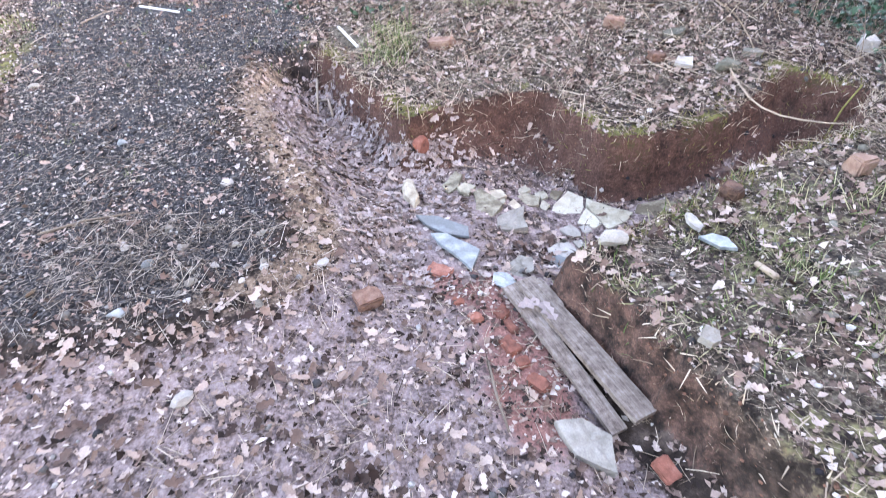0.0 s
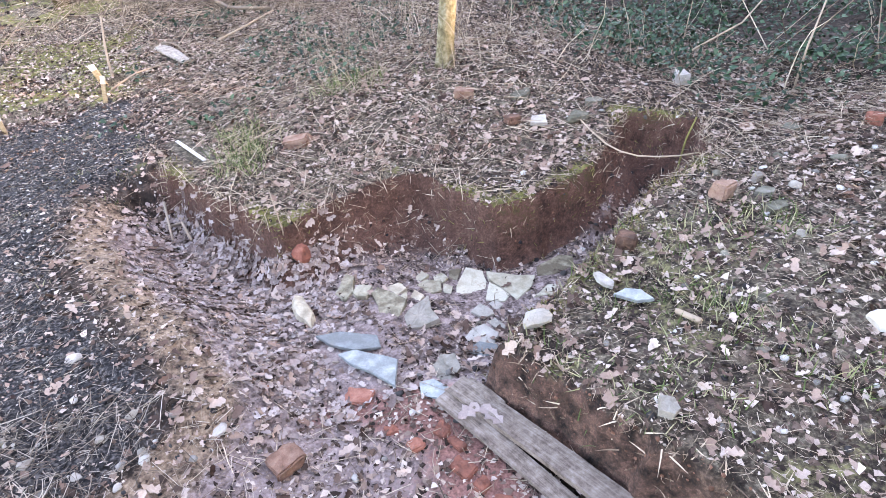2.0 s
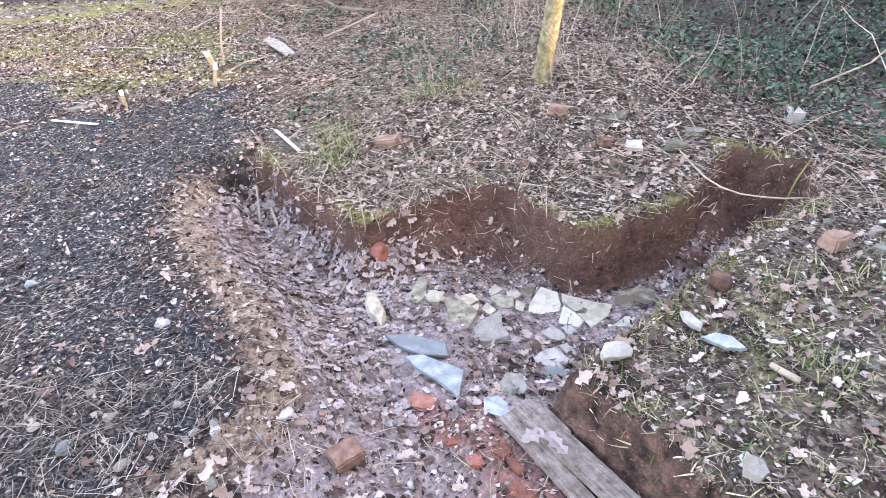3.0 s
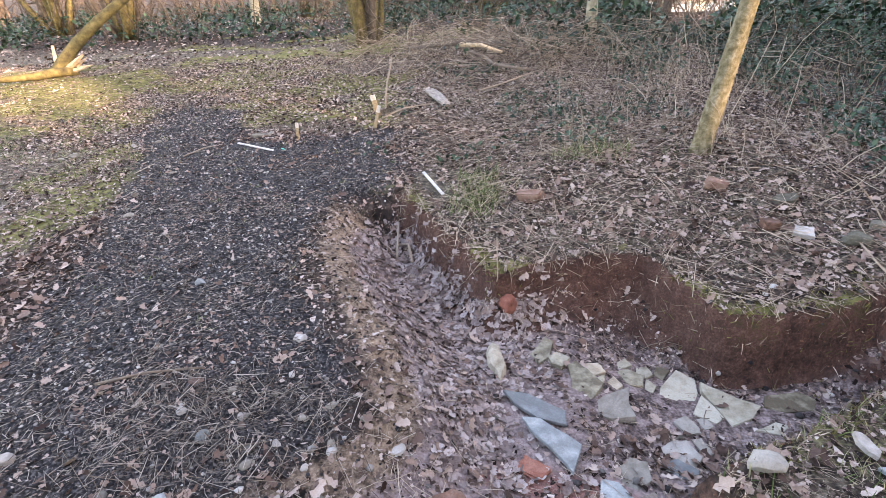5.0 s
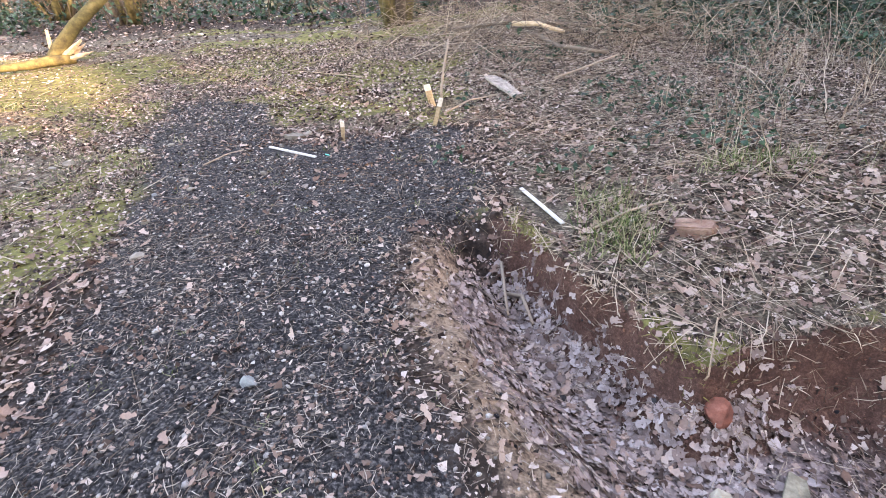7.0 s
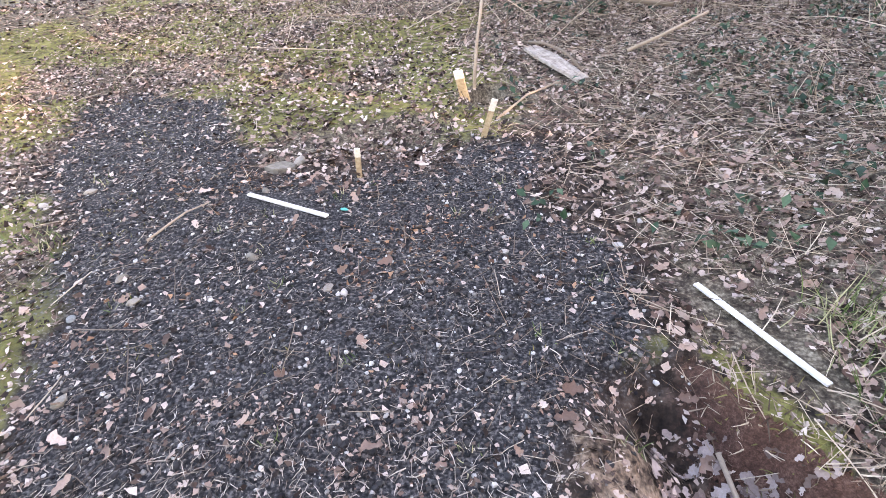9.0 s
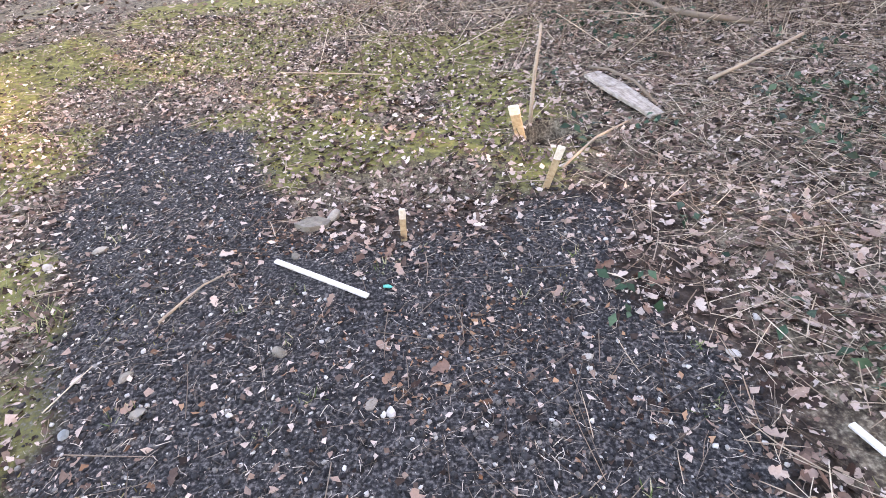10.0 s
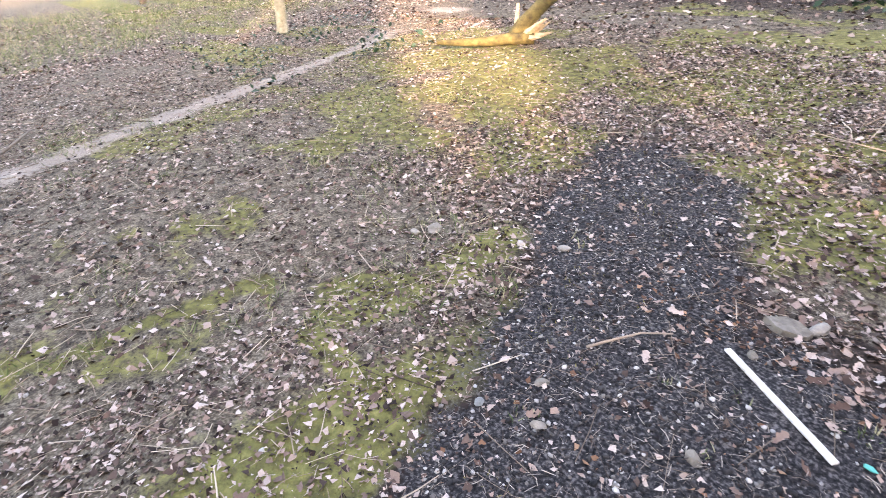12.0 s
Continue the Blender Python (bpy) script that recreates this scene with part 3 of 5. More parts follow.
def rough_box(seed, lx, ly, lz, mat, chip=0.06, cuts=3, name="block"):
    """A worn block: rounded edges, chipped corners, uneven faces."""
    r = np.random.default_rng(seed)
    bm = bmesh.new()
    bmesh.ops.create_cube(bm, size=1)
    bmesh.ops.scale(bm, vec=(lx, ly, lz), verts=bm.verts)
    bmesh.ops.bevel(bm, geom=bm.edges[:], offset=min(lx, ly, lz) * 0.12, segments=2, affect="EDGES")
    bmesh.ops.subdivide_edges(bm, edges=[e for e in bm.edges if e.calc_length() > min(lx, ly, lz) * 0.4], cuts=cuts, use_grid_fill=True)
    lost = [Vector((s * lx / 2, t * ly / 2, u * lz / 2)) for s, t, u in r.choice([-1, 1], (3, 3))]
    size = min(lx, ly, lz)
    for v in bm.verts:
        n = noise.noise(v.co * (2.2 / size) + Vector((seed * 3.1, 0, 0)))
        v.co += v.normal * n * size * chip
        for c in lost:
            d = (v.co - c).length / (size * 0.7)
            if d < 1:
                v.co -= c.normalized() * size * min(0.22, chip * 2) * (1 - d)
    return from_bm(name, bm, mat)


def place(name, me, x, y, yaw=0.0, dz=0.0, tilt=(0, 0), label="", category="", group=""):
    ob = new(name, me)
    ob.matrix_basis = pose(x, y, ground_z(x, y) + dz, tilt[0], tilt[1], yaw)
    return tagged(ob, label, category, group)


# ---- paving in the trench ----
paving = new("stone_paving")
paving.matrix_basis = pose(1.3, 2.05, ground_z(1.3, 2.05))
tagged(paving, "patch of pale cracked flagstones laid in the trench floor", "paving", kind="structure")


def flag(corners, mat, thick=0.04, proud=0.010, parent=paving, name="flagstone"):
    """One broken stone of the paving, given by the corners of its outline on the plan."""
    x, y = sum(p for p, _ in corners) / len(corners), sum(q for _, q in corners) / len(corners)
    if sum(a * d - b * c for (a, b), (c, d) in zip(corners, corners[1:] + corners[:1])) < 0:
        corners = corners[::-1]
    seed = int(x * 1000) * 7 + int(y * 1000)
    ob = part(name, slab_mesh(seed, 0.14, 0.12, thick, mat, 6, name, [((p - x) * 1.05, (q - y) * 1.05) for p, q in corners]), parent)
    level = sum(ground_z(x + a, y + b) for a, b in ((0, 0), (0.06, 0), (-0.06, 0), (0, 0.06), (0, -0.06))) / 5
    ob.matrix_basis = parent.matrix_basis.inverted() @ pose(x, y, level + proud + 0.003 * math.sin(seed), 1.2 * math.sin(seed * 1.3), 1.2 * math.cos(seed * 1.7), 0)
    return ob


flag([(0.79, 2.29), (0.87, 2.42), (0.91, 2.39), (0.88, 2.27), (0.83, 2.22)], M_FLAG, 0.06, 0.03)
flag([(0.88, 2.26), (0.92, 2.30), (0.98, 2.26), (0.94, 2.19), (0.89, 2.21)], M_FLAG, 0.05, 0.025)
flag([(0.97, 2.20), (1.01, 2.23), (1.08, 2.15), (1.12, 2.08), (1.08, 2.01), (1.01, 1.94), (0.96, 1.97), (0.98, 2.10)], M_FLAG, 0.05, 0.016)
flag([(1.05, 2.27), (1.13, 2.28), (1.16, 2.22), (1.09, 2.18)], M_CREAM)
flag([(1.10, 2.16), (1.15, 2.19), (1.14, 2.14), (1.11, 2.12)], M_FLAG)
flag([(1.16, 2.16), (1.20, 2.20), (1.23, 2.14), (1.19, 2.10), (1.16, 2.12)], M_CREAM)
flag([(1.05, 1.93), (1.11, 2.01), (1.24, 2.08), (1.22, 1.98), (1.23, 1.89), (1.13, 1.87), (1.05, 1.89)], M_PALE, 0.05, 0.02)
flag([(1.22, 2.28), (1.29, 2.31), (1.36, 2.26), (1.34, 2.19), (1.26, 2.17), (1.21, 2.21)], M_FLAG)
flag([(1.23, 2.35), (1.29, 2.40), (1.32, 2.35), (1.29, 2.33), (1.23, 2.31)], M_FLAG)
flag([(1.34, 2.35), (1.40, 2.37), (1.42, 2.31), (1.38, 2.28), (1.34, 2.31)], M_FLAG)
flag([(1.45, 2.38), (1.52, 2.36), (1.46, 2.28), (1.43, 2.32)], M_FLAG)
flag([(1.37, 2.25), (1.41, 2.20), (1.38, 2.15), (1.35, 2.18)], M_FLAG)
flag([(1.43, 2.20), (1.54, 2.33), (1.61, 2.26), (1.595, 2.17), (1.515, 2.02), (1.43, 2.04), (1.40, 2.10)], M_FLAG)
flag([(1.60, 2.13), (1.625, 2.08), (1.655, 1.99), (1.61, 1.95), (1.53, 2.01)], M_FLAG)
flag([(1.63, 2.23), (1.73, 2.15), (1.85, 2.08), (1.78, 2.00), (1.68, 1.95), (1.645, 2.07), (1.615, 2.16)], M_FLAG)
flag([(1.90, 2.15), (2.06, 2.19), (2.12, 2.14), (2.08, 2.07), (1.95, 2.05), (1.87, 2.08)], M_FLAG)
flag([(1.42, 1.94), (1.48, 1.98), (1.52, 1.92), (1.52, 1.88), (1.46, 1.87)], M_PALE)
flag([(1.36, 1.86), (1.42, 1.87), (1.43, 1.84), (1.38, 1.82)], M_PALE)
flag([(1.47, 1.84), (1.51, 1.85), (1.54, 1.77), (1.50, 1.76)], M_PALE)
flag([(1.32, 1.77), (1.38, 1.82), (1.44, 1.82), (1.48, 1.74), (1.43, 1.68), (1.35, 1.72)], M_PALE)
flag([(1.53, 1.97), (1.57, 1.98), (1.59, 1.93), (1.55, 1.91)], M_PALE)
flag([(1.30, 1.67), (1.36, 1.69), (1.43, 1.64), (1.40, 1.57), (1.31, 1.60)], M_SLATE)
flag([(1.11, 1.58), (1.15, 1.62), (1.21, 1.60), (1.21, 1.52), (1.15, 1.47), (1.10, 1.50)], M_PALE, 0.05, 0.02)
flag([(1.02, 1.50), (1.08, 1.49), (1.14, 1.41), (1.08, 1.38), (1.01, 1.44)], M_SLATE)
flag([(1.77, 1.92), (1.87, 1.97), (1.92, 1.95), (1.86, 1.90)], M_FLAG)


def slate_piece(corners, lift, tilt, label):
    x, y = sum(p for p, _ in corners) / len(corners), sum(q for _, q in corners) / len(corners)
    if sum(a * d - b * c for (a, b), (c, d) in zip(corners, corners[1:] + corners[:1])) < 0:
        corners = corners[::-1]
    me = slab_mesh(int(y * 100), 0.2, 0.12, 0.016, M_SLATE, 6, "slate", [(p - x, q - y) for p, q in corners])
    return place("slate", me, x, y, 0, lift, tilt, label, "slate", "slates in the trench")


slate_piece([(0.65, 1.96), (0.76, 1.945), (0.92, 1.85), (0.92, 1.77), (0.80, 1.80), (0.70, 1.88)], 0.03, (0, 2), "blue-grey broken slate lying on trench floor")
slate_piece([(0.73, 1.79), (0.81, 1.79), (0.97, 1.66), (0.92, 1.51), (0.85, 1.62), (0.76, 1.72)], 0.04, (-2, 4), "pointed blue-grey slate tilted over red earth")
# broken bricks sunk in the red earth beside the board
for k, (x, y, lx, ly, yaw) in enumerate([(0.77, 1.545, 0.12, 0.08, -30), (0.92, 1.20, 0.06, 0.05, 10), (1.03, 1.23, 0.07, 0.06, 40), (1.045, 1.05, 0.09, 0.06, -60), (1.085, 0.97, 0.06, 0.05, 20), (0.85, 1.30, 0.055, 0.05, 0), (1.06, 1.155, 0.08, 0.035, -65), (1.13, 0.88, 0.10, 0.06, -50)]):
    place("brick", rough_box(400 + k, lx, ly, 0.05, M_RED, 0.2), x, y, yaw, -0.008, (3, -4), "crushed red brick sunk in the trench floor", "brick", "crushed bricks in the floor")
place("stone", stone_mesh(3, 0.23, 0.085, 0.10, M_CREAM, 0.9), 0.62, 2.18, -78, 0.03, (0, 0), "long upright pale stone on trench floor", "stone")
place("stone", stone_mesh(4, 0.10, 0.07, 0.11, M_RED, 1.0), 0.665, 2.575, 20, 0.025, (-20, 0), "rounded red stone against the trench wall", "stone")
place("stone", stone_mesh(5, 0.12, 0.09, 0.06, M_PALE, 0.9), 1.49, 1.37, 10, 0.03, (0, 0), "pale lichen-covered stone on the turf edge", "stone")
place("stone", slab_mesh(6, 0.27, 0.16, 0.06, M_PALE, 5), 1.27, 0.63, -40, 0.05, (6, 8), "pointed pale stone lying beside the board", "stone")
place("brick", rough_box(7, 0.115, 0.095, 0.055, M_BRICK, 0.16), 0.47, 1.27, 25, 0.03, (4, -3), "worn half brick on the bare floor", "brick", "loose bricks")
place("brick", rough_box(8, 0.19, 0.10, 0.07, M_BRICK, 0.18), 0.825, 3.56, -28, 0.03, (8, -10), "weathered orange brick on the leafy mound", "brick", "loose bricks")
place("brick", rough_box(9, 0.105, 0.09, 0.09, M_BRICK, 0.1), 2.74, 1.80, 20, 0.05, (3, 4), "broken orange brick with a pale face", "brick", "loose bricks")
place("brick", rough_box(10, 0.10, 0.09, 0.07, M_BRICK, 0.12), 2.11, 1.68, 40, 0.03, (0, 8), "small broken brick among grass", "brick", "loose bricks")
place("brick", rough_box(12, 0.14, 0.09, 0.06, M_BRICK, 0.22), 2.05, 3.58, -20, 0.03, (5, 9), "broken orange brick on the leafy mound", "brick", "loose bricks")
place("brick", rough_box(13, 0.11, 0.08, 0.05, M_BRICK, 0.22), 2.22, 3.12, 10, 0.03, (0, 5), "broken red brick on the leafy mound", "brick", "loose bricks")
place("brick", rough_box(14, 0.12, 0.09, 0.06, M_RED, 0.14), 4.05, 2.05, 35, 0.03, (0, 6), "dark red broken brick on stony soil", "brick", "loose bricks")
place("brick", rough_box(17, 0.08, 0.06, 0.04, M_RED, 0.14), 1.50, 0.54, -60, 0.03, (10, 20), "broken red brick beside the trench board", "brick", "loose bricks")
place("brick", rough_box(18, 0.10, 0.08, 0.06, M_BRICK, 0.14), 2.98, 2.30, 10, 0.02, (10, 30), "small orange brick piece at the pit edge", "brick", "loose bricks")
place("white_tile", slab_mesh(20, 0.15, 0.13, 0.025, M_CHALK, 4), 2.36, 3.03, 15, 0.05, (10, -6), "small white tile fragment on leaf litter", "tile")
place("white_block", slab_mesh(21, 0.17, 0.14, 0.11, M_CHALK, 4), 3.72, 3.32, 18, 0.09, (4, 5), "white stone block beside the brambles", "stone block")
place("slate", slab_mesh(22, 0.16, 0.07, 0.018, M_SLATE, 5), 1.93, 1.36, -45, 0.04, (10, -8), "pale blue-grey slate piece in grass", "slate")
place("stone", slab_mesh(23, 0.12, 0.05, 0.02, M_CHALK, 7), 1.88, 1.50, -70, 0.04, (0, 10), "white crumbled mortar piece in grass", "stone")
place("stone", slab_mesh(24, 0.11, 0.07, 0.05, M_DULL, 6), 2.93, 1.72, -10, 0.03, (0, 0), "flat grey stone on the rubble", "stone")
place("stone", slab_mesh(25, 0.10, 0.05, 0.05, M_CHALK, 6), 3.02, 1.86, 20, 0.03, (0, 5), "flat pale stone on the rubble", "stone")
place("stone", slab_mesh(26, 0.14, 0.08, 0.05, M_DULL, 6), 2.85, 1.57, 5, 0.03, (3, 0), "flat grey stone on the rubble", "stone")
place("stone", slab_mesh(27, 0.09, 0.08, 0.03, M_PALE, 5), 1.67, 0.83, 70, 0.04, (8, 0), "flat buff stone in the turf", "stone")
place("stone", stone_mesh(28, 0.10, 0.08, 0.05, M_CHALK, 0.9), 2.52, 0.82, 0, 0.02, (0, 0), "pale rough stone on bare soil", "stone")
place("stone", slab_mesh(29, 0.13, 0.10, 0.06, M_DULL, 6), 3.66, 2.25, 0, 0.03, (4, 4), "flat grey stone on stony soil", "stone")
place("stone", slab_mesh(30, 0.22, 0.12, 0.06, M_DULL, 6), 2.42, 3.42, 30, 0.03, (4, 0), "flat mossy grey stone on the mound", "stone")
place("stone", stone_mesh(31, 0.17, 0.12, 0.10, M_DULL, 0.6), 2.62, 2.98, 10, 0.02, (0, 0), "mossy grey stone at the pit edge", "stone")
place("stone", slab_mesh(32, 0.16, 0.10, 0.04, M_DULL, 5), 2.86, 3.15, 0, 0.03, (0, 6), "flat dull mossy stone on leaf litter", "stone")

# loose stones on the cinders: x, y, size, kind
for k, (x, y, size, kind) in enumerate([(-0.28, 1.98, 0.085, 1), (0.26, 1.46, 0.075, 1), (-0.24, 1.74, 0.05, 1), (-0.27, 1.63, 0.05, 1), (-0.03, 1.6, 0.06, 0), (-1.46, 4.32, 0.06, 1), (-1.39, 4.29, 0.055, 1),
                                        (-1.85, 4.56, 0.08, 0), (-2.28, 4.30, 0.07, 0), (-2.41, 4.46, 0.07, 0), (-2.51, 4.22, 0.06, 2), (-3.22, 5.17, 0.09, 1), (-3.01, 5.29, 0.09, 0), (-1.85, 5.51, 0.12, 0),
                                        (-1.95, 5.16, 0.07, 0), (-1.02, 2.44, 0.10, 2), (-1.56, 2.73, 0.05, 1), (-2.04, 3.33, 0.10, 0), (-3.78, 4.99, 0.15, 0), (-3.84, 4.88, 0.10, 0), (-1.13, 1.24, 0.10, 1), (-0.46, 1.39, 0.08, 2),
                                        (0.04, 1.2, 0.08, 0), (-0.49, 1.14, 0.09, 2), (-0.14, 0.8, 0.10, 1), (-0.09, 4.68, 0.05, 1), (-0.23, 4.52, 0.06, 1), (-0.72, 4.52, 0.05, 0), (-2.3, 3.8, 0.08, 0), (-1.9, 3.0, 0.06, 1)]):
    mat = (M_PALE, M_CHALK, M_SLATE)[kind]
    word = ("grey-buff", "white chalky", "blue-grey slaty")[kind]
    place("stone", stone_mesh(200 + k, size * 0.74, size * 0.52, size * 0.36, mat, 0.95), x, y, k * 47, size * 0.08, (0, 0), f"{word} stone lying on black cinders", "stone", "loose stones on the cinders")
for k, (x, y, size, kind) in enumerate([(-0.12, 1.52, 0.05, 0), (-0.35, 1.5, 0.06, 1), (-0.18, 1.4, 0.045, 1), (0.02, 1.42, 0.05, 0), (-0.45, 1.62, 0.05, 0), (0.12, 1.55, 0.05, 1), (-0.05, 1.32, 0.04, 1), (-0.6, 1.5, 0.05, 1), (-0.25, 1.3, 0.06, 0)]):
    place("stone", stone_mesh(300 + k, size * 0.8, size * 0.65, size * 0.45, (M_PALE, M_CHALK)[kind], 0.95), x, y, k * 71, size * 0.1, (0, 0), ("grey-buff", "white chalky")[kind] + " stone among roots at the cinder edge", "stone", "stones among the roots")
for k, (x, y, size, kind) in enumerate([(2.9, 2.0, 0.07, 0), (3.1, 1.7, 0.08, 1), (3.3, 2.0, 0.06, 0), (2.6, 1.6, 0.05, 2), (3.2, 1.5, 0.07, 2), (2.4, 1.4, 0.05, 0), (3.5, 1.8, 0.09, 0), (2.3, 1.1, 0.06, 0), (2.75, 1.35, 0.06, 1), (3.45, 2.4, 0.08, 2), (2.1, 0.9, 0.05, 1), (2.35, 2.85, 0.06, 2)]):
    place("stone", stone_mesh(320 + k, size * 0.8, size * 0.65, size * 0.45, (M_DULL, M_PALE, M_BRICK)[kind], 0.95), x, y, k * 53, size * 0.12, (0, 0), ("grey-buff stone", "whitish stone", "orange brick lump")[kind] + " on the stony spoil", ("stone", "stone", "brick")[kind], "rubble on the spoil")
place("stone", slab_mesh(60, 0.21, 0.11, 0.04, M_PALE, 6), -1.93, 5.42, 20, 0.03, (0, 5), "flat pinkish-grey stone by the short stake", "stone")
place("litter_scrap", slab_mesh(61, 0.045, 0.02, 0.005, M_TEAL, 5), -1.48, 4.91, 20, 0.012, (12, 20), "crumpled teal plastic scrap on the cinders", "litter")


# ---- sticks, stakes and boards ----
def batten(x0, y0, x1, y1, width, thick, label):
    a, b = Vector((x0, y0, ground_z(x0, y0))), Vector((x1, y1, ground_z(x1, y1)))
    me = rough_box(40, (b - a).length, width, thick, M_WHITE, 0.03, 2, "batten")
    ob = new("batten", me)
    way = (b - a).normalized()
    ob.matrix_basis = Matrix.Translation((a + b) / 2 + Vector((0, 0, thick * 0.5 + 0.012))) @ way.to_track_quat("X", "Z").to_matrix().to_4x4()
    return tagged(ob, label, "batten", "white battens")


batten(-2.03, 5.11, -1.555, 4.845, 0.026, 0.010, "white-painted wooden batten lying on the cinders")
batten(-0.015, 4.22, 0.20, 3.715, 0.024, 0.010, "white-painted wooden batten beside the trench corner")


def stake(x, y, length, width, thick, tilt, yaw, label):
    ob = new("stake")
    ob.matrix_basis = pose(x, y, ground_z(x, y), tilt[0], tilt[1], yaw)
    tagged(ob, label, "stake", "wooden stakes")
    bm = bmesh.new()
    rings = [(-0.10, 0.4), (-0.02, 1), (length * 0.45, 0.98), (length * 0.72, 1.0)]
    prev = None
    for z, q in rings:
        ring = [bm.verts.new((sx * width / 2 * q, sy * thick / 2 * q, z)) for sx, sy in ((-1, -1), (1, -1), (1, 1), (-1, 1))]
        if prev:
            for k in range(4):
                bm.faces.new((prev[k], prev[(k + 1) % 4], ring[(k + 1) % 4], ring[k]))
        else:
            bm.faces.new(ring[::-1])
        prev = ring
    bm.faces.new(prev)
    bmesh.ops.bevel(bm, geom=bm.edges[:], offset=0.002, segments=1, affect="EDGES")
    part("shaft", from_bm("shaft", bm, M_STAKE), ob)
    top = rough_box(int(length * 1000), width * 1.04, thick * 1.04, length * 0.3, M_STAKE_TOP, 0.05, 2, "stake_top")
    part("stake_top", top, ob, "pale bruised top").location = (0, 0, length * 0.85)
    return ob


stake(-1.45, 5.25, 0.17, 0.03, 0.02, (0, 4), 5, "short sawn peg driven into the cinders")
stake(-0.745, 5.69, 0.25, 0.036, 0.02, (0, 17), -10, "leaning sawn peg at the cinder corner")
stake(-0.84, 6.28, 0.20, 0.06, 0.022, (6, -11), -15, "broad split peg beside the hole")


def branch(name, points, r0, r1, mat, label, category, sides=7):
    v, f = tube(points, np.linspace(r0, r1, len(points)), sides, True, 0.2, len(label))
    return tagged(new(name, mesh_from(name, v, f, mat, True)), label, category)


zb = ground_z(-0.77, 6.42)
branch("branch_post", [(-0.775, 6.40, zb - 0.1), (-0.76, 6.44, zb + 0.12), (-0.74, 6.50, zb + 0.27), (-0.71, 6.58, zb + 0.42), (-0.69, 6.64, zb + 0.54)], 0.014, 0.010, M_STRAW, "thin bare branch standing upright in the hole", "branch")


def plank_thing(name, x0, y0, x1, y1, width, thick, lift, mat, label, taper=0.8, seed=0):
    a, b = Vector((x0, y0, ground_z(x0, y0) + lift[0])), Vector((x1, y1, ground_z(x1, y1) + lift[1]))
    n, bm, length = 14, bmesh.new(), (b - a).length
    r = np.random.default_rng(seed)
    prev = None
    for i in range(n + 1):
        s = i / n
        w = width / 2 * (taper + (1 - taper) * math.sin(math.pi * min(1, s * 1.1 + 0.05))) * (1 + r.normal(0, 0.015))
        bow = 0.01 * math.sin(s * math.pi)
        ring = [bm.verts.new((length * (s - 0.5), sy * w * (0.96 if sz > 0 else 1), sz * thick / 2 + bow + r.normal(0, thick * 0.03))) for sy, sz in ((-1, -1), (-0.4, -1), (0.4, -1), (1, -1), (1, 1), (0.4, 1), (-0.4, 1), (-1, 1))]
        if prev:
            for k in range(8):
                bm.faces.new((prev[k], prev[(k + 1) % 8], ring[(k + 1) % 8], ring[k]))
        else:
            bm.faces.new(ring[::-1])
        prev = ring
    bm.faces.new(prev)
    bmesh.ops.recalc_face_normals(bm, faces=bm.faces)
    ob = new(name, from_bm(name, bm, mat))
    way = (b - a).normalized()
    ob.matrix_basis = Matrix.Translation((a + b) / 2) @ way.to_track_quat("X", "Z").to_matrix().to_4x4()
    return tagged(ob, label, "plank")


plank_thing("plank", -0.31, 6.95, -0.02, 6.32, 0.15, 0.02, (0.06, 0.04), M_GREYWOOD, "weathered grey plank lying on bramble stems", 0.7, 1)
plank_thing("trench_board", 1.145, 1.395, 1.475, 0.705, 0.10, 0.022, (0.045, 0.05), M_BOARD, "damp brown board lying along the trench side", 0.97, 2)
plank_thing("trench_board", 1.075, 1.37, 1.385, 0.68, 0.07, 0.018, (0.035, 0.035), M_BOARD, "thin damp lath lying beside the board", 0.97, 4)
plank_thing("trench_board", 1.195, 1.39, 1.27, 1.22, 0.045, 0.02, (0.05, 0.055), M_BOARD, "narrow damp strip against the trench side", 0.97, 3)


